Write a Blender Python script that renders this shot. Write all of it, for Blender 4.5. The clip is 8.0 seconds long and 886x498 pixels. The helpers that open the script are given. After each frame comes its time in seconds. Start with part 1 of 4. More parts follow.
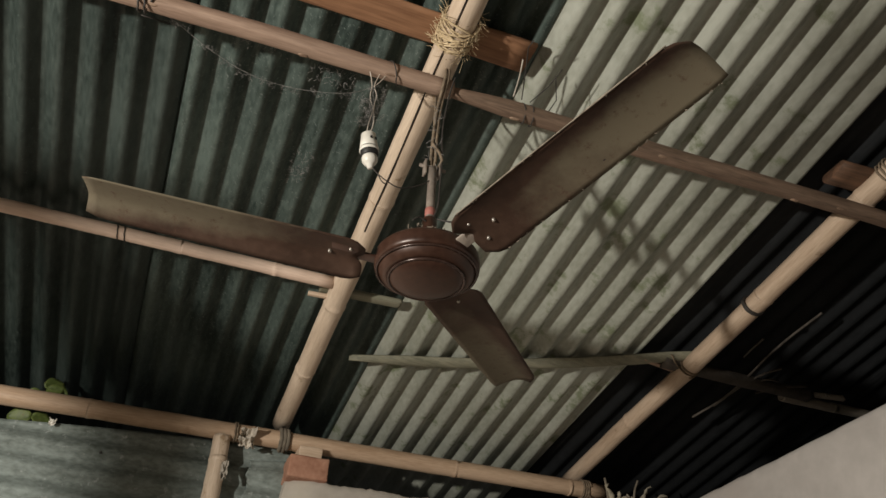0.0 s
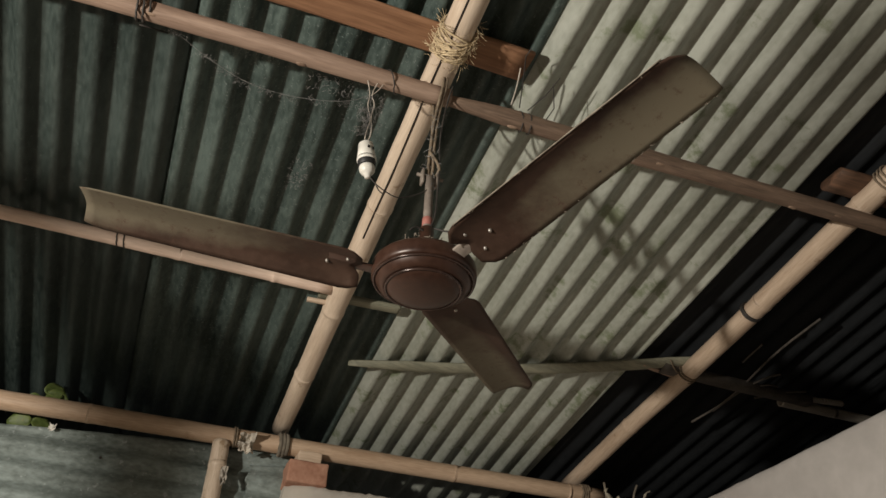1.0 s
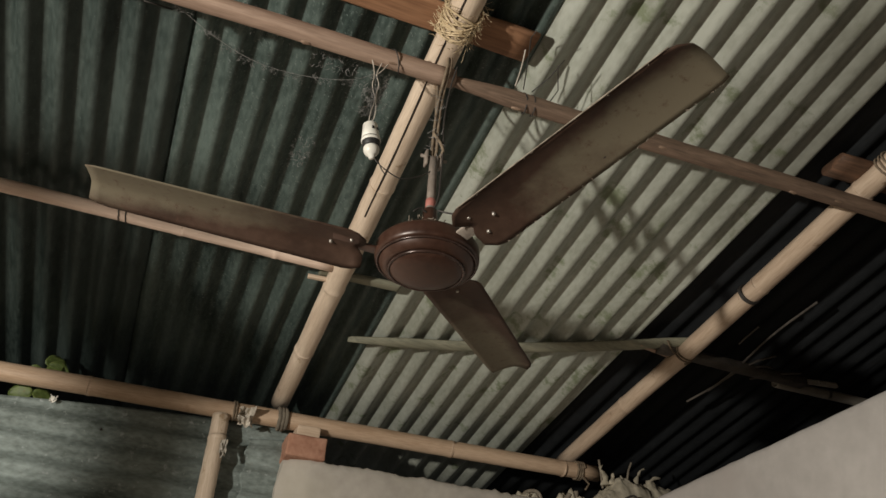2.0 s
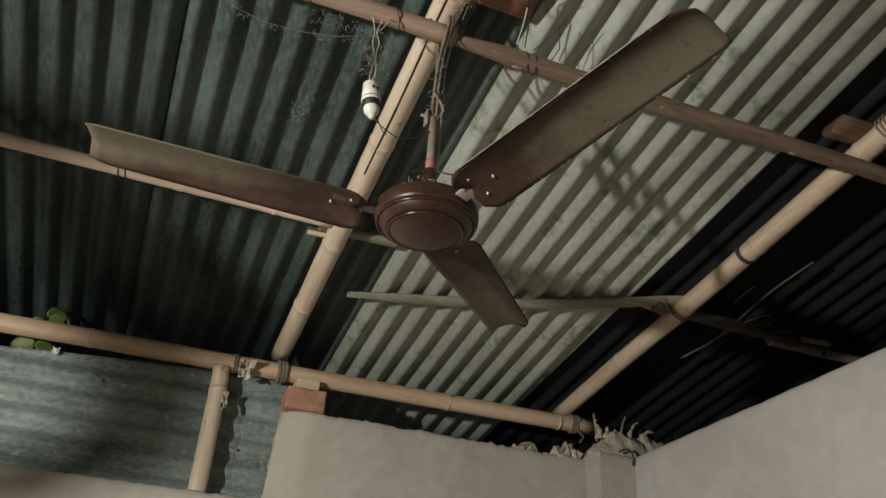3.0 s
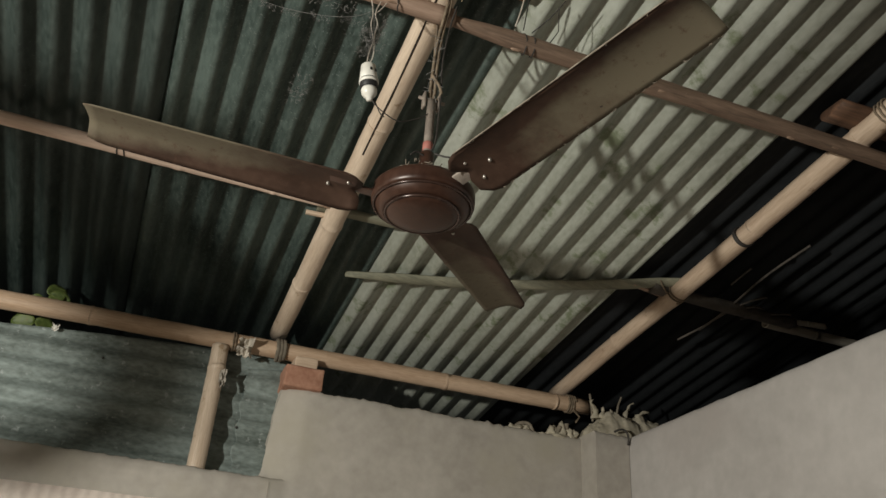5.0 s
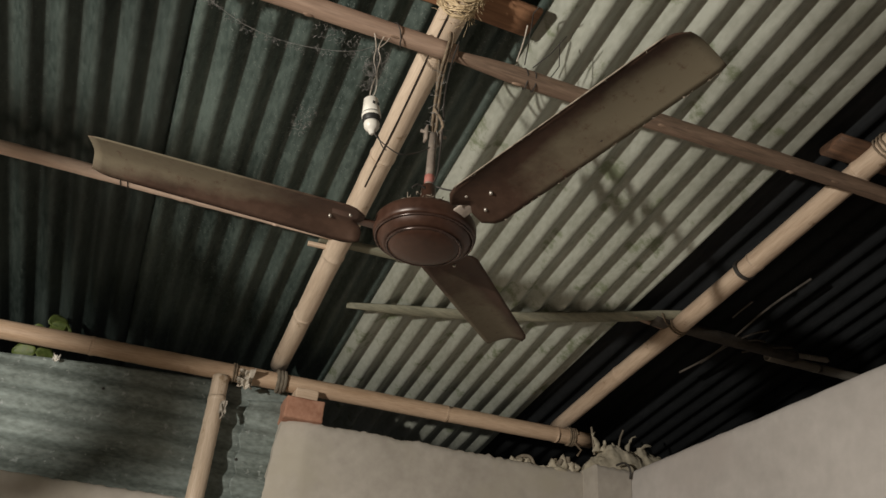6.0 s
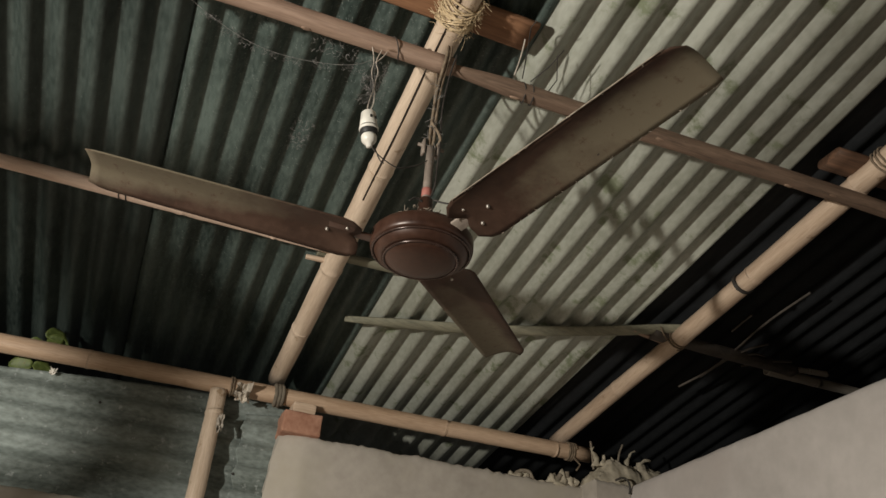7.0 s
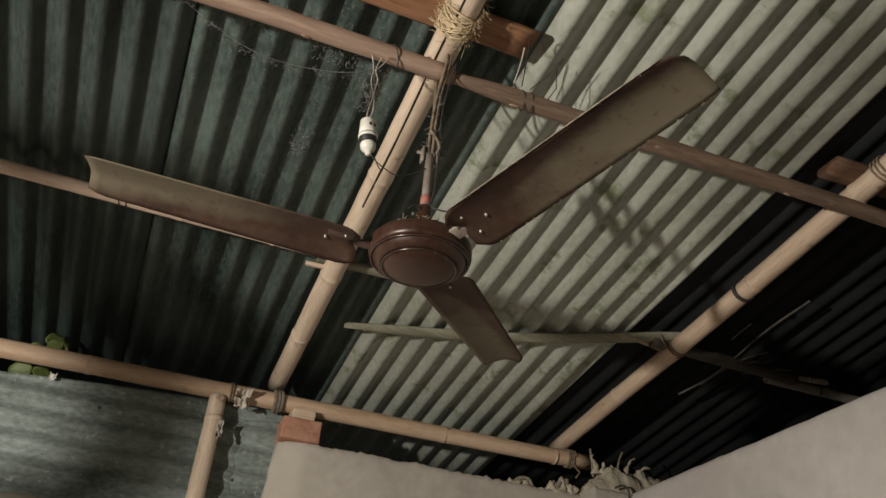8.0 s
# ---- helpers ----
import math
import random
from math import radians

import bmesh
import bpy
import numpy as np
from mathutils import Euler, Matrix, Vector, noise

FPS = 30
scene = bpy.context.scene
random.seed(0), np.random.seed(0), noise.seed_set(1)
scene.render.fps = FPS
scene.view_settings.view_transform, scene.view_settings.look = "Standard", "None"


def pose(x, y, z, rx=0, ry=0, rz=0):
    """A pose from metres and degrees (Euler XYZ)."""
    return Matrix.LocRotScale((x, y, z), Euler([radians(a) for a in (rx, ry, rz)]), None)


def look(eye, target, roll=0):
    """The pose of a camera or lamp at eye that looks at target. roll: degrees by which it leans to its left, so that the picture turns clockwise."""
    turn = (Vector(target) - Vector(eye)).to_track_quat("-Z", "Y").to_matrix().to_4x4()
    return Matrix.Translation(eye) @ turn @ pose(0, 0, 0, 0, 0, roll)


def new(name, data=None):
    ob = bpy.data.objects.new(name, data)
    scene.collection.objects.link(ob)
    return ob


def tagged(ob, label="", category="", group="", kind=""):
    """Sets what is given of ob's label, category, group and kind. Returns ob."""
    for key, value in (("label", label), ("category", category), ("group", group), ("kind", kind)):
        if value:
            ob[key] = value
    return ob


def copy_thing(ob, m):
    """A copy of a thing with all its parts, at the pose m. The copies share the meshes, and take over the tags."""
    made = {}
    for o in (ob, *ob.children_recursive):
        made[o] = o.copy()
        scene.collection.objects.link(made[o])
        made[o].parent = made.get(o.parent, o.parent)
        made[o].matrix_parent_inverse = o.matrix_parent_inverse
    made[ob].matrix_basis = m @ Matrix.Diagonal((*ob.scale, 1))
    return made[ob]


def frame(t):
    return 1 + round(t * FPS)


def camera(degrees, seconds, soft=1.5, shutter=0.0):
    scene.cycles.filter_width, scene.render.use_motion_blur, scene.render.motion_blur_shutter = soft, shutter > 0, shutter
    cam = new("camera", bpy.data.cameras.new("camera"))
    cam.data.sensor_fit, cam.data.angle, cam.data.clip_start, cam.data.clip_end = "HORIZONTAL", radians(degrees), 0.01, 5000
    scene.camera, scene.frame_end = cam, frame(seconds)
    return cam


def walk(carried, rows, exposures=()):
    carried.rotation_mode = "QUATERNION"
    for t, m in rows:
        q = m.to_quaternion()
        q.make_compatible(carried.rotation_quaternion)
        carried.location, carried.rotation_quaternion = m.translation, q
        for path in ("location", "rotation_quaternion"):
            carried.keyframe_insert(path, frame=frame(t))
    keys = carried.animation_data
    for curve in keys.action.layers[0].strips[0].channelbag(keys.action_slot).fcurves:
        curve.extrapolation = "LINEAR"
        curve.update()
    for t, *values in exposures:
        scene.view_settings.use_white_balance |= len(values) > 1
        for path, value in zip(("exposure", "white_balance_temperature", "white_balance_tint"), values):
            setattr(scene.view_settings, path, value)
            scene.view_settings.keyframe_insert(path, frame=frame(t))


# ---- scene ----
cam = camera(55.3, 8.0)
PATH = [
    (0, (0.014, 0.077, 1.467), (0.553, 1.627, 2.611), 2.6),
    (0.5, (0.018, 0.075, 1.472), (0.554, 1.625, 2.616), 2.6),
    (1, (0.017, 0.062, 1.48), (0.552, 1.613, 2.623), 2.7),
    (1.5, (0.009, 0.058, 1.484), (0.553, 1.621, 2.608), 3.0),
    (3, (-0.008, 0.035, 1.497), (0.579, 1.669, 2.49), 3.6),
    (3.5, (0.009, 0.033, 1.502), (0.606, 1.696, 2.439), 3.7),
    (4, (0.006, 0.027, 1.501), (0.607, 1.693, 2.431), 3.8),
    (4.5, (-0.001, 0.024, 1.501), (0.601, 1.689, 2.43), 3.9),
    (6, (-0.007, 0.015, 1.501), (0.57, 1.642, 2.511), 4.4),
    (6.5, (0.001, 0.013, 1.506), (0.572, 1.636, 2.525), 4.6),
    (7, (-0.001, 0.016, 1.503), (0.568, 1.628, 2.54), 4.5),
    (7.5, (0.001, 0.014, 1.503), (0.567, 1.622, 2.548), 4.6),
    (8, (0.003, 0.01, 1.506), (0.565, 1.618, 2.554), 4.8),
]
EXPOSURES = [(0.0, 0.0, 6500, 10), (1.7, 0.0, 6500, 10), (2.8, 0.0, 6200, 5), (4.7, 0.0, 6200, 5), (5.8, 0.0, 6480, 10), (8.0, 0.0, 6500, 10)]
walk(cam, [(t, look(eye, target, roll)) for t, eye, target, roll in PATH], exposures=EXPOSURES)


# ---------------------------------------------------------------- light
world = bpy.data.worlds.new("night_world")
scene.world = world
world.use_nodes = True
world.node_tree.nodes["Background"].inputs["Color"].default_value = (0.5, 0.48, 0.45, 1)
world.node_tree.nodes["Background"].inputs["Strength"].default_value = 0.045

LAMP = (-1.9, 0.1, 1.71)
bulb_light = bpy.data.lights.new("bulb_light", "POINT")
bulb_light.energy, bulb_light.color, bulb_light.shadow_soft_size = 355, (1.0, 0.935, 0.83), 0.04
new("bulb_light", bulb_light).location = LAMP

# ---------------------------------------------------------------- materials


def mat(name, dark, light, scale=6.0, rough=0.7, bump=0.2, metal=0.0, stretch=(1, 1, 1), fine=60.0, spots=None, spot_scale=25.0, spot_from=0.62, low=0.35, high=0.65, spec=0.4, vary=0.0, spot_soft=0.08):
    """Two tones mixed by coarse and fine noise, spots of a third tone, and a fine relief."""
    m = bpy.data.materials.new(name)
    m.use_nodes = True
    nt = m.node_tree
    bsdf = nt.nodes["Principled BSDF"]
    tc = nt.nodes.new("ShaderNodeTexCoord")
    mp = nt.nodes.new("ShaderNodeMapping")
    mp.inputs["Scale"].default_value = stretch
    nt.links.new(tc.outputs["Object"], mp.inputs["Vector"])
    coarse = nt.nodes.new("ShaderNodeTexNoise")
    coarse.inputs["Scale"].default_value, coarse.inputs["Detail"].default_value = scale, 5
    grain = nt.nodes.new("ShaderNodeTexNoise")
    grain.inputs["Scale"].default_value, grain.inputs["Detail"].default_value = fine, 4
    for n in (coarse, grain):
        nt.links.new(mp.outputs["Vector"], n.inputs["Vector"])
    both = nt.nodes.new("ShaderNodeMix")
    both.data_type = "FLOAT"
    both.inputs["Factor"].default_value = 0.4
    nt.links.new(coarse.outputs["Fac"], both.inputs["A"])
    nt.links.new(grain.outputs["Fac"], both.inputs["B"])
    ramp = nt.nodes.new("ShaderNodeValToRGB")
    ramp.color_ramp.elements[0].position, ramp.color_ramp.elements[1].position = low, high
    ramp.color_ramp.elements[0].color, ramp.color_ramp.elements[1].color = (*dark, 1), (*light, 1)
    nt.links.new(both.outputs["Result"], ramp.inputs["Fac"])
    out = ramp.outputs["Color"]
    if spots:
        sn = nt.nodes.new("ShaderNodeTexNoise")
        sn.inputs["Scale"].default_value, sn.inputs["Detail"].default_value, sn.inputs["Roughness"].default_value = spot_scale, 6, 0.65
        nt.links.new(tc.outputs["Object"], sn.inputs["Vector"])
        sr = nt.nodes.new("ShaderNodeValToRGB")
        sr.color_ramp.elements[0].position, sr.color_ramp.elements[1].position = spot_from, spot_from + spot_soft
        nt.links.new(sn.outputs["Fac"], sr.inputs["Fac"])
        mx = nt.nodes.new("ShaderNodeMix")
        mx.data_type = "RGBA"
        nt.links.new(sr.outputs["Color"], mx.inputs["Factor"])
        nt.links.new(out, mx.inputs["A"])
        mx.inputs["B"].default_value = (*spots, 1)
        out = mx.outputs["Result"]
    if vary:
        info = nt.nodes.new("ShaderNodeObjectInfo")
        hsv = nt.nodes.new("ShaderNodeHueSaturation")
        mr = nt.nodes.new("ShaderNodeMapRange")
        mr.inputs["To Min"].default_value, mr.inputs["To Max"].default_value = 1 - vary, 1 + vary
        nt.links.new(info.outputs["Random"], mr.inputs["Value"])
        nt.links.new(mr.outputs["Result"], hsv.inputs["Value"])
        nt.links.new(out, hsv.inputs["Color"])
        out = hsv.outputs["Color"]
    nt.links.new(out, bsdf.inputs["Base Color"])
    rr = nt.nodes.new("ShaderNodeMapRange")
    rr.inputs["To Min"].default_value, rr.inputs["To Max"].default_value = max(rough - 0.12, 0.05), min(rough + 0.12, 1)
    nt.links.new(grain.outputs["Fac"], rr.inputs["Value"])
    nt.links.new(rr.outputs["Result"], bsdf.inputs["Roughness"])
    bsdf.inputs["Metallic"].default_value = metal
    bsdf.inputs["Specular IOR Level"].default_value = spec
    if bump:
        bp = nt.nodes.new("ShaderNodeBump")
        bp.inputs["Strength"].default_value, bp.inputs["Distance"].default_value = bump, 0.004
        nt.links.new(both.outputs["Result"], bp.inputs["Height"])
        nt.links.new(bp.outputs["Normal"], bsdf.inputs["Normal"])
    return m


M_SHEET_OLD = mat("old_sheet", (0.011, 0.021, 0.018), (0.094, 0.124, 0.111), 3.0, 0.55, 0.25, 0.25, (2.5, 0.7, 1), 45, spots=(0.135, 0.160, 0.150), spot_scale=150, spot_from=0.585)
# darker copy of old_sheet: weaker light on the left sheets is in its colour
M_SHEET_DIM = mat("dimmed_sheet", (0.007, 0.014, 0.012), (0.055, 0.073, 0.066), 3.0, 0.55, 0.25, 0.25, (2.5, 0.7, 1), 45, spots=(0.085, 0.108, 0.10), spot_scale=140, spot_from=0.61)
M_SHEET_NEW = mat("grey_sheet", (0.238, 0.251, 0.206), (0.392, 0.408, 0.358), 4.0, 0.6, 0.12, 0.15, (2.0, 0.8, 1), 50, spots=(0.17, 0.195, 0.125), spot_scale=9, spot_from=0.565)


def painted_dimming(m, centre, reach, most):
    """Weaker light painted into a sheet's colour: a ragged dark patch, spreading from one end."""
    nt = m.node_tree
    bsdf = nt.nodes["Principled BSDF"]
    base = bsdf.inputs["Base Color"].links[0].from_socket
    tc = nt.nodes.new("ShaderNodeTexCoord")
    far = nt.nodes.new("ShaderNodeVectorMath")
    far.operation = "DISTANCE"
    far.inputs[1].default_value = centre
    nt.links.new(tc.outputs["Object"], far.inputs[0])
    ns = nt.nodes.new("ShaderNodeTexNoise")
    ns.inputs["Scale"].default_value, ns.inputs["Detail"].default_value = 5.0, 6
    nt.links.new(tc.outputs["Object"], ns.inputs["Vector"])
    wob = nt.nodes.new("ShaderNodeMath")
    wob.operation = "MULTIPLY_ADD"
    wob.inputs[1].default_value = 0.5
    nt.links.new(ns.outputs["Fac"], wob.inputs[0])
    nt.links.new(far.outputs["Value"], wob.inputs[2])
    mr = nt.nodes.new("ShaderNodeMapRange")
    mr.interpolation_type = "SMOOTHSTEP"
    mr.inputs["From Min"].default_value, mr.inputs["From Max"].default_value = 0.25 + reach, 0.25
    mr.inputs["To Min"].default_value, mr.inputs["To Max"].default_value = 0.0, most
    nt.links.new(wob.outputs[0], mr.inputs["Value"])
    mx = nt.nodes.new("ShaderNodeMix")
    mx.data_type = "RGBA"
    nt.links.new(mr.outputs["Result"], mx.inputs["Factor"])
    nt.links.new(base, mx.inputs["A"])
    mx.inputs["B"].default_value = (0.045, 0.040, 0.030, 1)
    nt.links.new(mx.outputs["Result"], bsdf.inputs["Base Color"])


# light falling off towards the pale sheet's right end, put into its colour
painted_dimming(M_SHEET_NEW, (1.55, 1.10, 2.9), 0.85, 0.68)
M_SHEET_DARK = mat("near_black_sheet", (0.010, 0.011, 0.012), (0.021, 0.023, 0.025), 3.0, 0.9, 0.2, 0.0, (2.5, 0.7, 1), 45, spec=0.12)
M_TIN = mat("weathered_tin", (0.078, 0.094, 0.082), (0.272, 0.318, 0.302), 3.5, 0.6, 0.2, 0.15, (1, 1, 2.2), 45, spots=(0.32, 0.35, 0.34), spot_scale=38, spot_from=0.60)
M_BAMBOO = mat("bamboo", (0.40, 0.292, 0.208), (0.58, 0.455, 0.342), 3.0, 0.5, 0.15, 0, (1.5, 14, 14), 18, spots=(0.22, 0.14, 0.08), spot_scale=16, spot_from=0.64, vary=0.08)
M_BAMBOO_PALE = mat("pale_bamboo", (0.45, 0.348, 0.256), (0.65, 0.535, 0.420), 3.0, 0.45, 0.15, 0, (1.5, 14, 14), 18, spots=(0.28, 0.19, 0.11), spot_scale=14, spot_from=0.64)
M_BAMBOO_WARM = mat("orange_bamboo", (0.345, 0.232, 0.150), (0.535, 0.395, 0.280), 1.6, 0.5, 0.15, 0, (1.5, 14, 14), 18, spots=(0.26, 0.155, 0.085), spot_scale=7, spot_from=0.60, spot_soft=0.15)
M_BAMBOO_PINK = mat("pinkish_bamboo", (0.50, 0.365, 0.285), (0.68, 0.53, 0.43), 3.0, 0.5, 0.12, 0, (1.5, 14, 14), 18, spots=(0.30, 0.20, 0.14), spot_scale=16, spot_from=0.66)
M_BAMBOO_NODE = mat("bamboo_node", (0.27, 0.185, 0.125), (0.50, 0.375, 0.275), 30, 0.7, 0.3)
M_BAMBOO_OLD = mat("smoked_bamboo", (0.25, 0.225, 0.19), (0.45, 0.41, 0.35), 3.0, 0.6, 0.2, 0, (1.5, 14, 14), 18)
M_TWIG = mat("dark_stick", (0.040, 0.034, 0.029), (0.10, 0.086, 0.073), 6.0, 0.7, 0.2, 0, (3, 3, 3), 40)
# darker purlin_wood: the shade on the right purlin is put into this colour
M_WOOD_DARK = mat("shaded_purlin_wood", (0.085, 0.057, 0.040), (0.24, 0.163, 0.116), 3.0, 0.7, 0.25, 0, (1.2, 12, 12), 20, spots=(0.34, 0.28, 0.22), spot_scale=34, spot_from=0.70)
M_SLAT = mat("weathered_slat", (0.12, 0.12, 0.085), (0.25, 0.24, 0.175), 4.0, 0.7, 0.2, 0, (1.5, 12, 12), 20)
M_WOOD = mat("purlin_wood", (0.20, 0.132, 0.096), (0.36, 0.255, 0.192), 4.0, 0.7, 0.25, 0, (1.2, 12, 12), 20, spots=(0.42, 0.33, 0.25), spot_scale=30, spot_from=0.70)
M_KNOT = mat("wood_knot", (0.15, 0.095, 0.065), (0.34, 0.24, 0.17), 40, 0.8, 0.4)
M_PLANK = mat("plank_wood", (0.16, 0.075, 0.038), (0.32, 0.170, 0.092), 3.0, 0.65, 0.2, 0, (1.0, 14, 14), 16)
# the same wood as plank_wood, with the right plank's shade in its colour
M_PLANK_SHADED = mat("shaded_plank_wood", (0.055, 0.03, 0.018), (0.16, 0.085, 0.05), 3.0, 0.7, 0.2, 0, (1.0, 14, 14), 16)
M_CRACK = mat("crack", (0.01, 0.008, 0.006), (0.03, 0.02, 0.015), 20, 0.9, 0)
M_PLASTER = mat("cement_plaster", (0.325, 0.297, 0.260), (0.465, 0.428, 0.382), 2.2, 0.9, 0.35, 0, (1, 1, 1), 26, spots=(0.395, 0.362, 0.298), spot_scale=2.4, spot_from=0.50, spot_soft=0.22)
M_PLASTER_E = mat("grey_plaster", (0.385, 0.362, 0.343), (0.495, 0.468, 0.446), 2.0, 0.9, 0.3, 0, (1, 1, 1), 22, spots=(0.40, 0.365, 0.345), spot_scale=1.6, spot_from=0.50, spot_soft=0.2)
M_MORTAR = mat("rough_mortar", (0.28, 0.25, 0.185), (0.50, 0.45, 0.355), 14, 0.95, 0.5, 0, (1, 1, 1), 70)
M_MORTAR_DARK = mat("crusted_rust", (0.12, 0.10, 0.075), (0.29, 0.25, 0.195), 14, 0.95, 0.8, 0, (1, 1, 1), 70)
M_BRICK = mat("brick_clay", (0.27, 0.125, 0.08), (0.42, 0.235, 0.16), 18, 0.9, 0.6, 0, (1, 1, 1), 70)
M_MUD = mat("dark_mud_plaster", (0.05, 0.042, 0.034), (0.10, 0.085, 0.07), 3, 0.95, 0.4)
M_FLOOR = mat("earth_floor", (0.11, 0.092, 0.075), (0.19, 0.16, 0.13), 3, 0.95, 0.4)
M_FAN = mat("fan_brown_paint", (0.030, 0.0135, 0.009), (0.066, 0.032, 0.021), 9, 0.36, 0.08, 0.1, (1, 1, 1), 80, spots=(0.15, 0.11, 0.09), spot_scale=60, spot_from=0.68, spec=0.38)
M_TRIM = mat("fan_trim", (0.030, 0.017, 0.013), (0.060, 0.034, 0.027), 20, 0.25, 0.0, 0.3, spec=0.6)
M_STEEL = mat("dull_steel", (0.25, 0.23, 0.20), (0.55, 0.52, 0.47), 30, 0.35, 0.1, 0.8)
M_ROD = mat("dusty_pipe", (0.13, 0.105, 0.088), (0.30, 0.255, 0.215), 15, 0.7, 0.3, 0.1, spots=(0.12, 0.06, 0.04), spot_scale=40)
M_RED = mat("red_tape", (0.27, 0.085, 0.07), (0.40, 0.17, 0.14), 40, 0.6, 0.1)
M_ROPE = mat("old_rope", (0.10, 0.075, 0.05), (0.26, 0.20, 0.14), 60, 0.95, 0.6, 0, (1, 1, 1), 160)
M_STRAW = mat("straw", (0.36, 0.27, 0.155), (0.66, 0.53, 0.345), 40, 0.8, 0.4, 0, (1, 1, 1), 120)
M_WIRE = mat("dark_wire", (0.02, 0.017, 0.015), (0.05, 0.045, 0.04), 30, 0.6, 0.1)
M_WIRE_PALE = mat("pale_wire", (0.35, 0.31, 0.26), (0.6, 0.55, 0.48), 30, 0.5, 0.1)
M_WEB = mat("cobweb_dust", (0.14, 0.135, 0.13), (0.30, 0.29, 0.28), 60, 1.0, 0.3)
M_DUST = mat("dust_flecks", (0.13, 0.108, 0.082), (0.32, 0.275, 0.22), 90, 1.0, 0.3)
M_WHITE = mat("white_plastic", (0.62, 0.60, 0.54), (0.80, 0.78, 0.72), 20, 0.35, 0.05)
M_BLACK = mat("black_plastic", (0.012, 0.012, 0.012), (0.03, 0.03, 0.03), 20, 0.5, 0.05)
M_LEAF = mat("leaf_green", (0.045, 0.065, 0.014), (0.11, 0.145, 0.038), 30, 0.55, 0.3, spots=(0.10, 0.09, 0.035), spot_scale=60, spot_from=0.6)
M_RAG = mat("rag_cloth", (0.30, 0.26, 0.21), (0.60, 0.55, 0.47), 25, 0.95, 0.5)
M_STRAP = mat("strap_cloth", (0.10, 0.085, 0.065), (0.20, 0.17, 0.13), 25, 0.9, 0.4)
M_MAT = mat("pale_woven_mat", (0.72, 0.60, 0.53), (0.88, 0.77, 0.69), 10, 0.8, 0.2)


def blade_mat():
    """Brown blade paint under dust that grows thicker away from the hub."""
    m = mat("fan_blade_paint", (0.028, 0.015, 0.010), (0.056, 0.032, 0.022), 10, 0.6, 0.12, 0.0, (1, 1, 1), 70, spec=0.2)
    nt = m.node_tree
    bsdf = nt.nodes["Principled BSDF"]
    base = bsdf.inputs["Base Color"].links[0].from_socket
    tc = nt.nodes.new("ShaderNodeTexCoord")
    sep = nt.nodes.new("ShaderNodeSeparateXYZ")
    nt.links.new(tc.outputs["Object"], sep.inputs["Vector"])
    mr = nt.nodes.new("ShaderNodeMapRange")
    mr.inputs["From Min"].default_value, mr.inputs["From Max"].default_value = 0.14, 0.46
    mr.inputs["To Min"].default_value, mr.inputs["To Max"].default_value = -0.24, 0.46
    nt.links.new(sep.outputs["X"], mr.inputs["Value"])
    ns = nt.nodes.new("ShaderNodeTexNoise")
    ns.noise_dimensions = "4D"
    ns.inputs["Scale"].default_value, ns.inputs["Detail"].default_value, ns.inputs["Roughness"].default_value = 13, 10, 0.68
    nt.links.new(tc.outputs["Object"], ns.inputs["Vector"])
    info = nt.nodes.new("ShaderNodeObjectInfo")
    far = nt.nodes.new("ShaderNodeMath")
    far.operation = "MULTIPLY"
    far.inputs[1].default_value = 20.0
    nt.links.new(info.outputs["Random"], far.inputs[0])
    nt.links.new(far.outputs[0], ns.inputs["W"])
    add = nt.nodes.new("ShaderNodeMath")
    nt.links.new(mr.outputs["Result"], add.inputs[0])
    nt.links.new(ns.outputs["Fac"], add.inputs[1])
    rp = nt.nodes.new("ShaderNodeValToRGB")
    rp.color_ramp.elements[0].position, rp.color_ramp.elements[1].position = 0.46, 0.92
    # less dust on the trailing half, deepened to add shade under its lip
    bare = nt.nodes.new("ShaderNodeMapRange")
    bare.interpolation_type = "SMOOTHSTEP"
    bare.inputs["From Min"].default_value, bare.inputs["From Max"].default_value = -0.052, 0.004
    bare.inputs["To Min"].default_value, bare.inputs["To Max"].default_value = -0.55, 0.10
    nt.links.new(sep.outputs["Y"], bare.inputs["Value"])
    total = nt.nodes.new("ShaderNodeMath")
    nt.links.new(add.outputs[0], total.inputs[0])
    nt.links.new(bare.outputs["Result"], total.inputs[1])
    nt.links.new(total.outputs[0], rp.inputs["Fac"])
    mx = nt.nodes.new("ShaderNodeMix")
    mx.data_type = "RGBA"
    nt.links.new(rp.outputs["Color"], mx.inputs["Factor"])
    nt.links.new(base, mx.inputs["A"])
    mx.inputs["B"].default_value = (0.110, 0.093, 0.064, 1)
    sp = nt.nodes.new("ShaderNodeTexNoise")
    sp.inputs["Scale"].default_value, sp.inputs["Detail"].default_value, sp.inputs["Roughness"].default_value = 48, 8, 0.78
    nt.links.new(tc.outputs["Object"], sp.inputs["Vector"])
    sr = nt.nodes.new("ShaderNodeValToRGB")
    sr.color_ramp.elements[0].position, sr.color_ramp.elements[1].position = 0.555, 0.68
    nt.links.new(sp.outputs["Fac"], sr.inputs["Fac"])
    m2 = nt.nodes.new("ShaderNodeMix")
    m2.data_type = "RGBA"
    nt.links.new(sr.outputs["Color"], m2.inputs["Factor"])
    nt.links.new(mx.outputs["Result"], m2.inputs["A"])
    m2.inputs["B"].default_value = (0.060, 0.033, 0.022, 1)
    nt.links.new(m2.outputs["Result"], bsdf.inputs["Base Color"])
    return m


M_BLADE = blade_mat()

# ---------------------------------------------------------------- mesh helpers


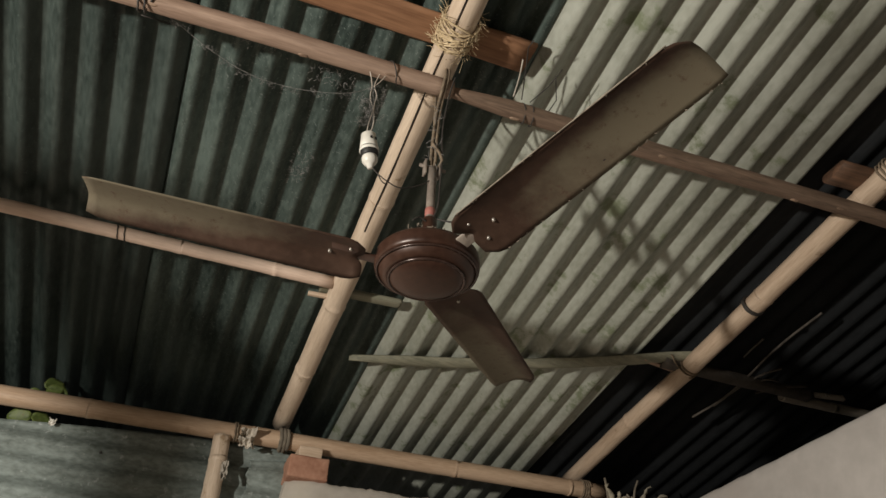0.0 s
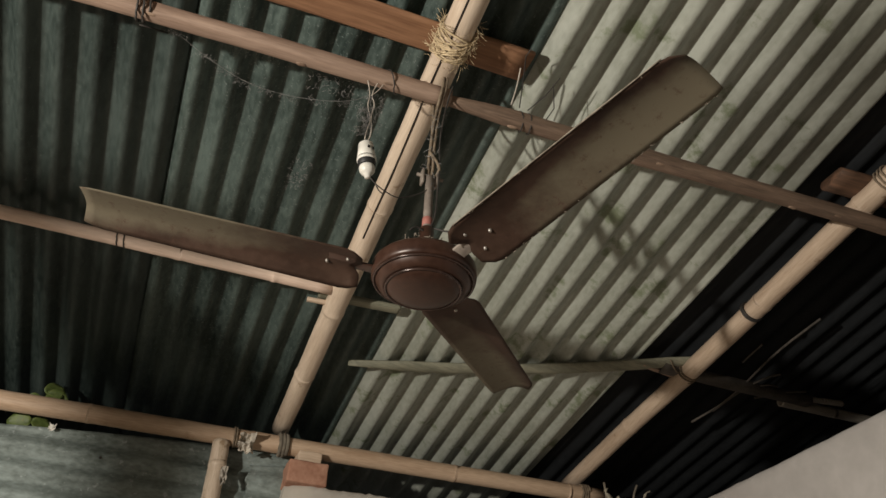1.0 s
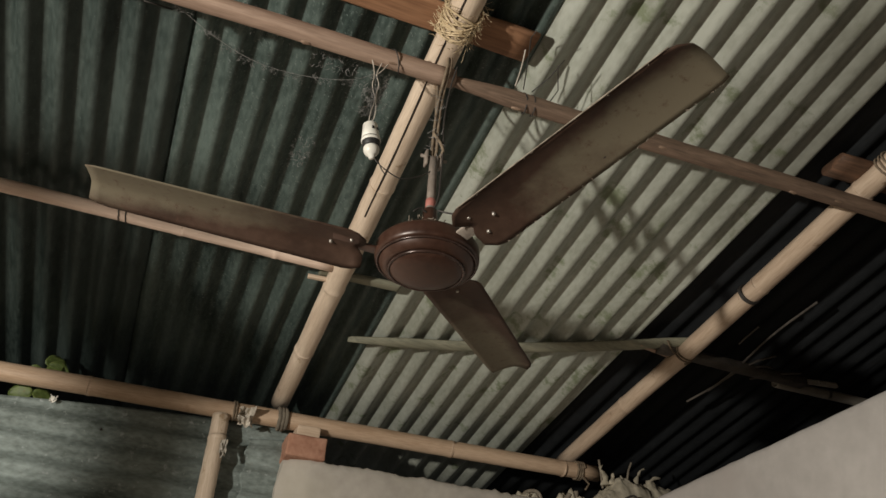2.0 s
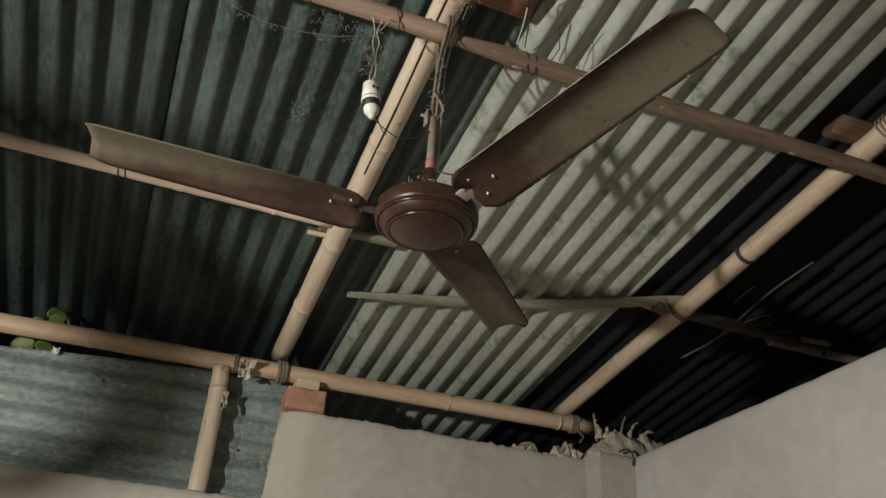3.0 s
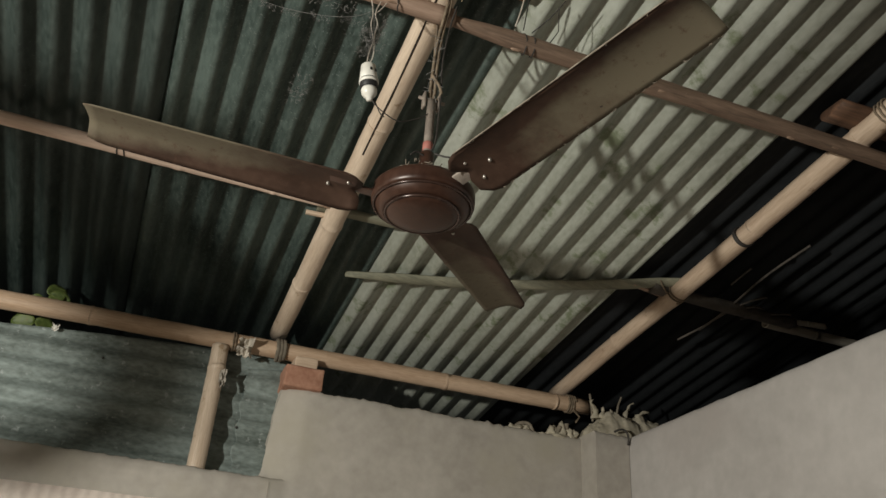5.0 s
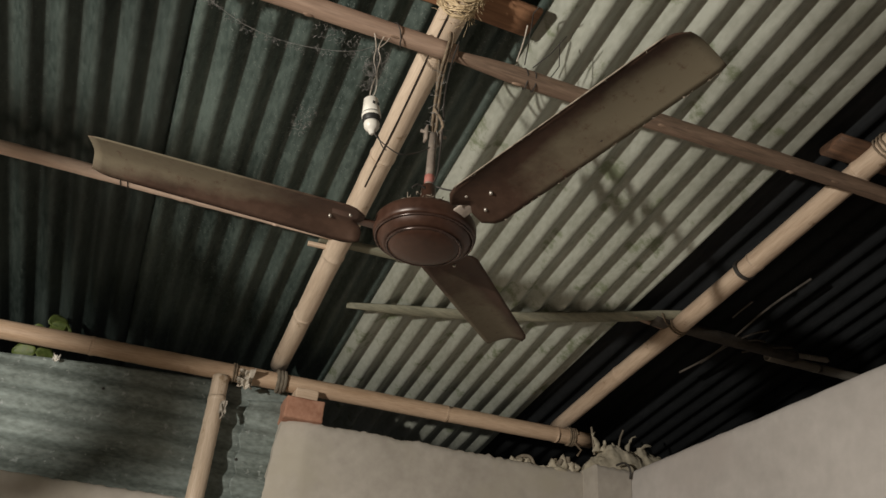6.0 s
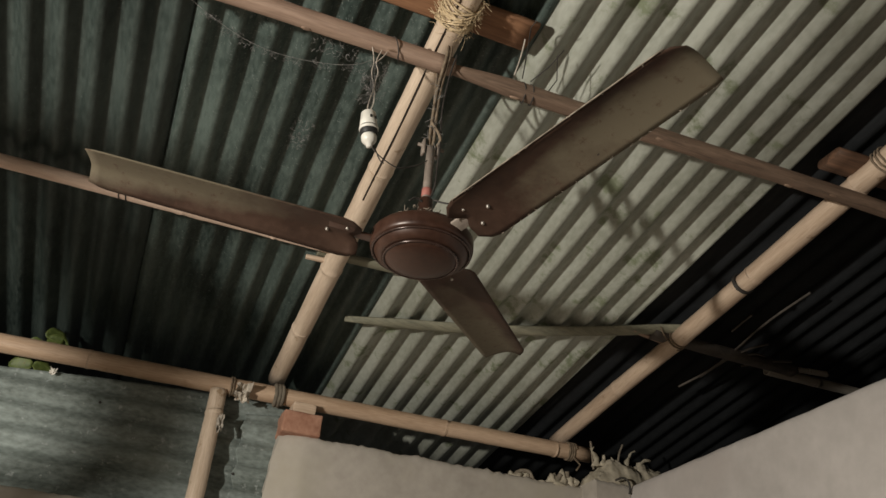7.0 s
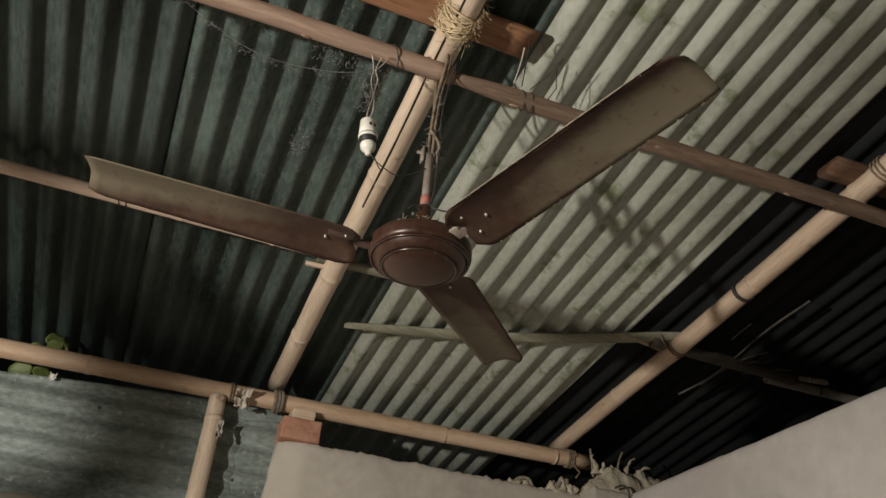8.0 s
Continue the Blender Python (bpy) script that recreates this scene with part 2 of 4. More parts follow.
def mesh_of(name, bm, material, smooth=True):
    me = bpy.data.meshes.new(name)
    bmesh.ops.recalc_face_normals(bm, faces=bm.faces)
    bm.to_mesh(me)
    bm.free()
    me.materials.append(material)
    if smooth:
        for p in me.polygons:
            p.use_smooth = True
    return me


def part(name, bm, material, parent=None, label="", smooth=True, m=None):
    ob = new(name, mesh_of(name, bm, material, smooth))
    if parent is not None:
        ob.parent = parent
    if m is not None:
        ob.matrix_basis = m
    if label:
        ob["label"] = label
    return ob


def empty(name, m):
    ob = new(name)
    ob.matrix_basis = m
    return ob


def add_box(bm, lo, hi, bevel=0.0, segs=2):
    r = bmesh.ops.create_cube(bm, size=1)
    vs = r["verts"]
    for v in vs:
        v.co = Vector([lo[i] + (v.co[i] + 0.5) * (hi[i] - lo[i]) for i in range(3)])
    if bevel:
        es = {e for v in vs for e in v.link_edges}
        bmesh.ops.bevel(bm, geom=list(es), offset=bevel, segments=segs, affect="EDGES", profile=0.5)
    return bm


def box(lo, hi, bevel=0.0, segs=2):
    return add_box(bmesh.new(), lo, hi, bevel, segs)


def add_tube(bm, pts, rad, n=12, cap=True):
    """A tube along points; rad is a number or one per point."""
    pts = [Vector(p) for p in pts]
    rads = rad if isinstance(rad, (list, tuple)) else [rad] * len(pts)
    rings = []
    side = None
    for i, p in enumerate(pts):
        d = (pts[min(i + 1, len(pts) - 1)] - pts[max(i - 1, 0)]).normalized()
        if side is None:
            side = d.orthogonal().normalized()
        side = (side - d * side.dot(d)).normalized()
        up = d.cross(side)
        rings.append([bm.verts.new(p + (side * math.cos(a) + up * math.sin(a)) * rads[i]) for a in [2 * math.pi * k / n for k in range(n)]])
    for a, b in zip(rings, rings[1:]):
        for k in range(n):
            bm.faces.new((a[k], a[(k + 1) % n], b[(k + 1) % n], b[k]))
    if cap:
        bm.faces.new(rings[0][::-1])
        bm.faces.new(rings[-1])
    return bm


def tube(pts, rad, n=12, cap=True):
    return add_tube(bmesh.new(), pts, rad, n, cap)


def lathe(profile, n=48):
    """A surface of revolution about z from (radius, z) pairs."""
    bm = bmesh.new()
    rings = []
    for r, z in profile:
        if r < 1e-5:
            rings.append([bm.verts.new((0, 0, z))])
        else:
            rings.append([bm.verts.new((r * math.cos(2 * math.pi * k / n), r * math.sin(2 * math.pi * k / n), z)) for k in range(n)])
    for a, b in zip(rings, rings[1:]):
        for k in range(n):
            k2 = (k + 1) % n
            if len(a) == 1 and len(b) > 1:
                bm.faces.new((a[0], b[k2], b[k]))
            elif len(b) == 1 and len(a) > 1:
                bm.faces.new((a[k], a[k2], b[0]))
            elif len(a) > 1:
                bm.faces.new((a[k], a[k2], b[k2], b[k]))
    return bm


def along(a, b):
    """A pose whose x axis runs from a to b, with z as far up as it can be."""
    a, b = Vector(a), Vector(b)
    x = (b - a).normalized()
    y = Vector((0, 0, 1)).cross(x)
    y = y.normalized() if y.length > 1e-4 else Vector((0, 1, 0))
    z = x.cross(y)
    m = Matrix((x, y, z)).transposed().to_4x4()
    return Matrix.Translation(a) @ m


def bow(u, length, amount):
    return amount * 4 * u * (1 - u)


def bamboo(name, a, b, r0, r1, nodes, label, material=None, bend=(0, 0), category="bamboo pole", seed=1, n=20, knees=0.0):
    """A bamboo pole from a to b: a culm that swells at its nodes, and a dark ring at each node."""
    rng = random.Random(seed)
    length = (Vector(b) - Vector(a)).length
    pole = empty(name, along(a, b))
    xs = sorted(set([0, length] + [length * k / 40 for k in range(41)] + [x + d for x in nodes for d in (-0.022, -0.009, -0.004, 0, 0.004, 0.009, 0.022)]))
    xs = [x for x in xs if 0 <= x <= length]
    # a culm kinks a little at every node
    bends = [(0.0, 0.0, 0.0)] + [(x, rng.uniform(-knees, knees), rng.uniform(-knees, knees) * 0.5) for x in nodes] + [(length, 0.0, 0.0)]

    def middle(x):
        for (xa, ya, za), (xb, yb, zb) in zip(bends, bends[1:]):
            if xa <= x <= xb:
                f = (x - xa) / max(xb - xa, 1e-6)
                return bow(x / length, length, bend[0]) + ya + (yb - ya) * f, bow(x / length, length, bend[1]) + za + (zb - za) * f
        return 0.0, 0.0

    pts, rads = [], []
    for x in xs:
        u = x / length
        my, mz = middle(x)
        pts.append((x, my + rng.uniform(-0.0006, 0.0006), mz + rng.uniform(-0.0006, 0.0006)))
        r = r0 + (r1 - r0) * u
        near = min([abs(x - k) for k in nodes] or [1])
        r += (0.0020 * math.exp(-((near / 0.009) ** 2)) - 0.0006 * math.exp(-(((near - 0.012) / 0.006) ** 2))) * r0 / 0.04
        rads.append(r)
    bm = bmesh.new()
    add_tube(bm, pts, rads, n, cap=False)
    # the hollow cut ends
    bm.verts.ensure_lookup_table()
    for rim, p, inward in ((bm.verts[:n], pts[0], 1), (bm.verts[-n:], pts[-1], -1)):
        c = Vector(p)
        lip = [bm.verts.new(c + (v.co - c) * 0.8) for v in rim]
        deep = [bm.verts.new(v.co + Vector((inward * 0.05, 0, 0))) for v in lip]
        for k in range(n):
            k2 = (k + 1) % n
            bm.faces.new((rim[k], rim[k2], lip[k2], lip[k]))
            bm.faces.new((lip[k], lip[k2], deep[k2], deep[k]))
    part("culm", bm, material or M_BAMBOO, pole)
    for x in nodes:
        u = x / length
        r = r0 + (r1 - r0) * u + 0.0021 * r0 / 0.04
        c = middle(x)
        part("node", tube([(x - 0.003, *c), (x, *c), (x + 0.003, *c)], [r - 0.0018, r, r - 0.0018], n, cap=False), M_BAMBOO_NODE, pole)
    tagged(pole, label, category)
    return pole


def coil(centre, axis, radius, thick, turns, pitch, material, name, label, category="tie", tails=(), seed=0, oval=1.0):
    """Wire or rope wound round a pole, with loose tails."""
    rng = random.Random(seed)
    axis = Vector(axis).normalized()
    s = axis.orthogonal().normalized()
    t = axis.cross(s)
    pts = []
    steps = int(turns * 22)
    for k in range(steps + 1):
        a = 2 * math.pi * k / 22
        w = radius * (1 + rng.uniform(-0.015, 0.015))
        pts.append(s * math.cos(a) * w + t * math.sin(a) * w * oval + axis * (pitch * (k / 22 - turns / 2) + rng.uniform(-0.001, 0.001)))
    ob = empty(name, Matrix.Translation(centre))
    part("winding", tube(pts, thick, 7), material, ob)
    for tail in tails:
        part("loose_end", tube([Vector(q) for q in tail], thick * 0.8, 6), material, ob)
    return tagged(ob, label, category)


# ---------------------------------------------------------------- the roof's planes
SLOPE = 0.1373


def roof_z(y, below=0.0):
    """Height of the roof sheets' middle at y, less a distance straight down."""
    return 2.885 - SLOPE * (y - 1.274) - below


PITCH, DEPTH = 0.0762, 0.0135


def corrugated(x0, x1, y0, y1, lift, phase, seed, pitch=PITCH, spread=0.0, skew=0.0, depth=DEPTH):
    """A corrugated sheet that follows the roof's slope, ridges running down it, with dents and a real thickness."""
    bm = bmesh.new()
    nx = int((x1 - x0) / pitch * 14)
    ny = 26
    grid = []
    for j in range(ny + 1):
        y = y0 + (y1 - y0) * j / ny
        row = []
        for i in range(nx + 1):
            x = x0 + (x1 + skew * (y - 0.96) - x0) * i / nx
            p = pitch + spread * (y - 0.96)
            w = noise.noise(Vector((x * 2.2 + seed, y * 1.3, seed))) * 0.004 + noise.noise(Vector((x * 9, y * 2.5, seed * 3.1))) * 0.0012
            z = roof_z(y) + lift + depth * math.cos(2 * math.pi * (x - phase) / p) + w
            row.append(bm.verts.new((x + noise.noise(Vector((y * 3, seed, 0))) * 0.0015, y, z)))
        grid.append(row)
    for a, b in zip(grid, grid[1:]):
        for i in range(nx):
            bm.faces.new((a[i], a[i + 1], b[i + 1], b[i]))
    r = bmesh.ops.extrude_face_region(bm, geom=bm.faces[:])
    bmesh.ops.translate(bm, verts=[v for v in r["geom"] if isinstance(v, bmesh.types.BMVert)], vec=(0, 0, 0.0012))
    return bm


# ---------------------------------------------------------------- setting
tagged(part("floor", box((-3.42, -2.32, -0.1), (3.6, 2.84, 0.0)), M_FLOOR, smooth=False), "bare trodden earth floor of the shed", "floor", kind="structure")


def plain_wall(name, lo, hi, material, label):
    return tagged(part(name, box(lo, hi), material, smooth=False), label, "wall", kind="structure")


plain_wall("wall_west", (-3.42, -2.32, 0), (-3.30, 2.84, 2.62), M_MUD, "plain dark mud plastered wall")
plain_wall("wall_south", (-3.30, -2.32, 0), (3.48, -2.20, 3.30), M_MUD, "plain dark mud plastered wall")
plain_wall("wall_far_east", (3.48, -2.32, 0), (3.60, 2.84, 2.62), M_MUD, "plain dark mud plastered wall")


def rough_wall(name, x0, x1, y0, y1, z0, z1, material, label, top_noise=0.008, seed=1, axis="x", step=0.01, face_noise=0.0025, foot=None):
    """A plastered wall with an uneven face and a hand-made top edge, long along x or y; above foot its first end is chamfered and broken."""
    bm = bmesh.new()
    l0, l1 = (x0, x1) if axis == "x" else (y0, y1)
    nl = max(2, int((l1 - l0) / step))
    rows = []
    for i in range(nl + 1):
        s = l0 + (l1 - l0) * i / nl
        top = z1 + (noise.fractal(Vector((s * 9, seed, 0)), 1.0, 2.0, 4) * 0.5 + noise.fractal(Vector((s * 45, seed, 2)), 0.8, 2.0, 3) * 0.6) * top_noise
        zs = [z0, z0 + (z1 - z0) * 0.5, z1 - 0.25, z1 - 0.18, z1 - 0.12, z1 - 0.07, z1 - 0.04, z1 - 0.02]
        if foot:
            zs = [z0, z0 + (z1 - z0) * 0.5, foot - 0.012, foot + 0.002] + [foot + (z1 - 0.02 - foot) * k / 14 for k in range(1, 15)]
        prof = [(0.0, z + (top - z1) * (z - z0) / (z1 - z0)) for z in zs] + [(0.004, top - 0.006), (0.012, top)]
        near = max(0.0, 1 - (s - l0) / 0.085) if foot else 0.0
        front, back = [], []
        for d, z in prof:
            w = noise.noise(Vector((s * 3.0, z * 3.0, seed))) * face_noise + noise.noise(Vector((s * 14, z * 14, seed + 5))) * face_noise * 0.4
            shift, depth = 0.0, d + w
            if near and z > foot:
                chip = noise.fractal(Vector((z * 26, s * 30, seed)), 0.9, 2.0, 3) * 0.007
                shift = near * (chip - 0.030 * (z1 - z) / (z1 - foot))
                depth += 0.040 * near ** 1.2 + chip * near * 0.5
            front.append((s + shift, y0 + depth, z) if axis == "x" else (x0 + depth, s, z))
            back.append((s + shift, y1 - d - w, z) if axis == "x" else (x1 - d - w, s, z))
        rows.append([bm.verts.new(c) for c in front + back[::-1]])
    n = len(rows[0])
    for a, b in zip(rows, rows[1:]):
        for k in range(n - 1):
            bm.faces.new((a[k], a[k + 1], b[k + 1], b[k]))
        bm.faces.new((a[n - 1], a[0], b[0], b[n - 1]))
    for cap in (bm.faces.new(rows[0]), bm.faces.new(rows[-1][::-1])):
        for e in cap.edges:
            e.smooth = False
    return tagged(part(name, bm, material), label, "wall", kind="structure")


rough_wall("wall_north", 0.444, 1.575, 2.717, 2.84, 0.0, 2.398, M_PLASTER, "rough cement plastered wall with an uneven top edge and a chipped end", 0.010, 7, step=0.0125, foot=2.092)
rough_wall("wall_north_low", -3.30, 0.600, 2.718, 2.838, 0.0, 2.094, M_PLASTER, "lower cement plastered wall that ends in a ledge", 0.008, 7, step=0.0125)
rough_wall("wall_east", 1.70, 1.82, -2.20, 2.84, 0.0, 2.402, M_PLASTER_E, "smooth grey cement plastered wall, shorter than the roof", 0.003, 11, "y", 0.03, 0.0015)
rough_wall("wall_column", 1.560, 1.698, 2.612, 2.8395, 0.0, 2.402, M_PLASTER, "square cement column in the corner of the walls", 0.006, 15)

# roof sheets: old ones, the pale one that laps under its neighbours, and near-black ones
SHEETS = (
    (-3.55, -2.72, 0.004, 0.01, M_SHEET_OLD, "old dark green corrugated iron roof sheet"),
    (-2.75, -1.87, 0.001, 0.00, M_SHEET_OLD, "old dark green corrugated iron roof sheet"),
    (-1.90, -0.98, 0.004, 0.01, M_SHEET_DIM, "old dark green corrugated iron roof sheet"),
    (-1.01, -0.108, 0.007, 0.049, M_SHEET_DIM, "old dark green corrugated iron roof sheet with pale specks"),
    (-0.150, 0.665, 0.019, 0.03, M_SHEET_OLD, "old dark green corrugated iron roof sheet with pale specks"),
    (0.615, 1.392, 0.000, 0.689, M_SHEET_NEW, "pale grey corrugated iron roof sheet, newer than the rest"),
    (1.34, 2.30, 0.030, 0.04, M_SHEET_DARK, "near-black corrugated iron roof sheet"),
    (2.26, 3.10, 0.027, 0.05, M_SHEET_DARK, "near-black corrugated iron roof sheet"),
    (3.06, 3.75, 0.023, 0.06, M_SHEET_DARK, "near-black corrugated iron roof sheet"),
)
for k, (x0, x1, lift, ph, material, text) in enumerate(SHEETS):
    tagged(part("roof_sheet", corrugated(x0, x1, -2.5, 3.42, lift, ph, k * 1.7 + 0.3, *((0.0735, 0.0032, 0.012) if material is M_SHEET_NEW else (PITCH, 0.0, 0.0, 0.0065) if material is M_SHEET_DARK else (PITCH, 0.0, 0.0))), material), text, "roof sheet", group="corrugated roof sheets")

# ---------------------------------------------------------------- roof timbers
RAF = 0.050  # straight down from the sheets to the rafters' middle
rafter_split_open = bamboo("bamboo_rafter", (0.407, 0.2, roof_z(0.2, RAF)), (0.4165, 2.845, roof_z(2.845, RAF)), 0.0345, 0.031, [0.42, 0.80, 1.16, 1.52, 1.97, 2.32],
       "pale split bamboo rafter under the roof, tied with straw", M_BAMBOO_PALE, seed=2)
bamboo("bamboo_rafter", (1.543, 0.0, roof_z(0.0, RAF)), (1.546, 2.89, roof_z(2.89, RAF)), 0.0315, 0.0285, [0.5, 0.9, 1.30, 1.72, 2.13, 2.45],
       "pale bamboo rafter under the roof, tied with wire", bend=(-0.011, 0), seed=3, knees=0.004)
bamboo("bamboo_eave_beam", (-1.3, 2.77, 2.516), (1.625, 2.77, 2.541), 0.0305, 0.0290, [0.32, 0.72, 1.108, 1.62, 2.33, 2.78],
       "long orange-tinged bamboo beam along the eave", M_BAMBOO_WARM, seed=4, knees=0.003)
bamboo("bamboo_purlin", (-1.28, 2.06, 2.741), (0.385, 2.062, 2.727), 0.0185, 0.0180, [0.3, 0.72, 1.245, 1.50],
       "thin pale bamboo purlin under the old roof sheets", M_BAMBOO_PINK, seed=5)
bamboo("bamboo_post", (0.220, 2.765, 2.093), (0.2225, 2.760, 2.505), 0.0285, 0.0275, [0.335],
       "short bamboo post standing on the wall ledge", M_BAMBOO_PALE, seed=6, knees=0.003)


# an unseen rail and board, added beside the lamp to cast shade
def shade_outline(outline, y0, y1):
    """An added upright board; its outline in x and z shapes the cast shade."""
    bm = bmesh.new()
    face = bm.faces.new([bm.verts.new((x, y0, z)) for x, z in outline])
    r = bmesh.ops.extrude_face_region(bm, geom=[face])
    bmesh.ops.translate(bm, verts=[v for v in r["geom"] if isinstance(v, bmesh.types.BMVert)], vec=(0, y1 - y0, 0))
    bmesh.ops.recalc_face_normals(bm, faces=bm.faces[:])
    bmesh.ops.bevel(bm, geom=bm.edges[:], offset=0.004, segments=2, affect="EDGES")
    return bm


tagged(part("shade_board", shade_outline([(-1.560, 0.0), (-1.560, 1.765), (-1.440, 1.776), (-1.425, 1.815), (-1.372, 1.82), (-1.372, 1.87), (-1.368, 1.92), (-1.330, 1.945), (-1.300, 1.960), (-1.300, 2.028), (-1.345, 2.045), (-1.385, 2.069), (-1.415, 2.062), (-1.445, 2.01), (-1.480, 1.965), (-1.470, 1.935), (-1.445, 1.91), (-1.445, 1.86), (-1.465, 1.835), (-1.475, 1.818), (-1.620, 1.812), (-1.620, 0.0)], 0.775, 0.82), M_WOOD_DARK), "unseen notched board added to cast shade on eave and tin", "post")
bamboo("bamboo_rail", (-3.3, 0.80, 2.098), (-1.17, 0.797, 2.098), 0.030, 0.028, [0.4, 0.8, 1.2, 1.6, 2.0], "unseen level bamboo rail added to cast shade on the left roof", seed=8)


def timber(name, a, b, wide, tall, label, material, seed, round_ends=False, category="purlin"):
    """A roughly sawn or half-round length of wood with wandering edges."""
    rng = random.Random(seed)
    length = (Vector(b) - Vector(a)).length
    bm = bmesh.new()
    n, m = 36, 12
    rings = []
    for i in range(n + 1):
        u = i / n
        e = 1.0
        if round_ends:
            e = min(1.0, 0.45 + 6.0 * min(u, 1 - u))
        ring = []
        for k in range(m):
            a_ = 2 * math.pi * k / m
            c, s = math.cos(a_), math.sin(a_)
            p = 0.45
            y = math.copysign(abs(c) ** p, c) * wide / 2
            z = math.copysign(abs(s) ** p, s) * tall / 2
            w = 1 + noise.noise(Vector((u * length * 5, k * 0.7, seed))) * 0.12
            drift = noise.noise(Vector((u * length * 1.5, seed, 3))) * 0.006
            ring.append(bm.verts.new((u * length, y * w * e + drift, z * w * e)))
        rings.append(ring)
    for p_, q_ in zip(rings, rings[1:]):
        for k in range(m):
            bm.faces.new((p_[k], p_[(k + 1) % m], q_[(k + 1) % m], q_[k]))
    bm.faces.new(rings[0][::-1])
    bm.faces.new(rings[-1])
    return tagged(part(name, bm, material, m=along(a, b)), label, category)


left_purlin = timber("wooden_purlin", (-0.92, 1.300, 2.775), (0.44, 1.290, 2.776), 0.034, 0.033, "brown wooden purlin slung beneath the bamboo rafters", M_WOOD, 2)
right_purlin = timber("wooden_purlin", (0.410, 1.292, 2.772), (2.35, 1.286, 2.783), 0.036, 0.033, "dark brown wooden purlin slung beneath the bamboo rafters", M_WOOD_DARK, 5, True)
for purlin, spots in ((left_purlin, (0.35, 0.72, 1.02, 1.20)), (right_purlin, (0.16, 0.52, 0.90, 1.02, 1.35))):
    for k, x in enumerate(spots):
        knot = bmesh.new()
        lump_dir = Vector((0.02, (-1) ** k * 0.008, -0.0150))
        r = bmesh.ops.create_icosphere(knot, subdivisions=2, radius=1.0)
        for v in r["verts"]:
            s = 1 + 0.35 * noise.noise(v.co * 2 + Vector((x * 9, k, 0)))
            v.co = Vector((x, 0, 0)) + lump_dir + Vector((v.co.x * 0.013, v.co.y * 0.005, v.co.z * 0.0025)) * s
        part("knot", knot, M_KNOT, purlin, "pale scarred knot")
timber("wooden_plank", (-0.9, 1.210, roof_z(1.210, 0.019)), (0.592, 1.226, roof_z(1.226, 0.019)), 0.084, 0.015, "reddish sawn plank lying above the bamboo rafter", M_PLANK, 8, category="plank")
timber("wooden_plank", (1.443, 1.262, roof_z(1.262, 0.024)), (2.9, 1.245, roof_z(1.235, 0.024)), 0.080, 0.024, "reddish sawn plank lying above the bamboo rafter, darkened for shade", M_PLANK_SHADED, 9, category="plank")
timber("wooden_stub", (0.36, 2.125, roof_z(2.125, 0.026)), (0.60, 2.118, roof_z(2.118, 0.026)), 0.036, 0.016, "short splintered length of wood above the rafter", M_SLAT, 12, category="wood")
timber("stick", (0.33, 2.128, roof_z(2.13, 0.050)), (0.405, 2.124, roof_z(2.13, 0.050)), 0.014, 0.012, "thin broken stick beside the bamboo purlin", M_BAMBOO, 13, category="stick")
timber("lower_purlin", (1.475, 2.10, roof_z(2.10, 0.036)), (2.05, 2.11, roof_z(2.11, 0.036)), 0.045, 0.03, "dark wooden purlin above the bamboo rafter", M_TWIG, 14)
timber("stick", (1.414, 2.117, 2.739), (1.559, 2.134, 2.731), 0.016, 0.010, "brown splintered stick behind the rafter", M_WOOD, 15, category="stick")
bamboo("bamboo_purlin", (1.959, 2.141, 2.730), (2.401, 2.137, 2.730), 0.016, 0.017, [0.2, 0.47], "thin smoked bamboo purlin beyond the low wall", M_BAMBOO_OLD, seed=21)
bamboo("bamboo_stick", (2.057, 2.104, 2.741), (2.173, 2.089, 2.743), 0.009, 0.010, [0.05], "short smoked bamboo stick beside the purlin", M_BAMBOO_OLD, seed=22)


def slat(name, pts, wide, label, material):
    """A split bamboo lath: a shallow curved strip along points, tapered at its ends."""
    bm = bmesh.new()
    pts = [Vector(p) for p in pts]
    rows = []
    n = 30
    for i in range(n + 1):
        u = i / n
        q = (1 - u) ** 2 * pts[0] + 2 * u * (1 - u) * pts[1] + u * u * pts[2]
        d = (2 * (1 - u) * (pts[1] - pts[0]) + 2 * u * (pts[2] - pts[1])).normalized()
        side = d.cross(Vector((0, 0, 1))).normalized()
        w = wide * min(1.0, 0.15 + 5 * u, 0.4 + 6 * (1 - u)) * (1 + 0.06 * noise.noise(Vector((u * 9, wide * 50, 1))))
        row = []
        for k in range(7):
            v = -1 + k / 3
            row.append(bm.verts.new(q + side * v * w / 2 + Vector((0, 0, -0.016 * (1 - v * v)))))
        for k in range(7):
            v = 1 - k / 3
            row.append(bm.verts.new(q + side * v * w / 2 * 0.96 + Vector((0, 0, 0.004 - 0.013 * (1 - v * v)))))
        rows.append(row)
    m = len(rows[0])
    for a, b in zip(rows, rows[1:]):
        for k in range(m):
            bm.faces.new((a[k], a[(k + 1) % m], b[(k + 1) % m], b[k]))
    bm.faces.new(rows[0][::-1])
    bm.faces.new(rows[-1])
    return tagged(part(name, bm, material), label, "lath")


slat("bamboo_lath", [(0.535, 2.43, roof_z(2.43, 0.018)), (1.05, 2.34, roof_z(2.34, 0.021)), (1.60, 2.03, roof_z(2.03, 0.021))], 0.060, "split bamboo lath wedged under the pale roof sheet", M_SLAT)

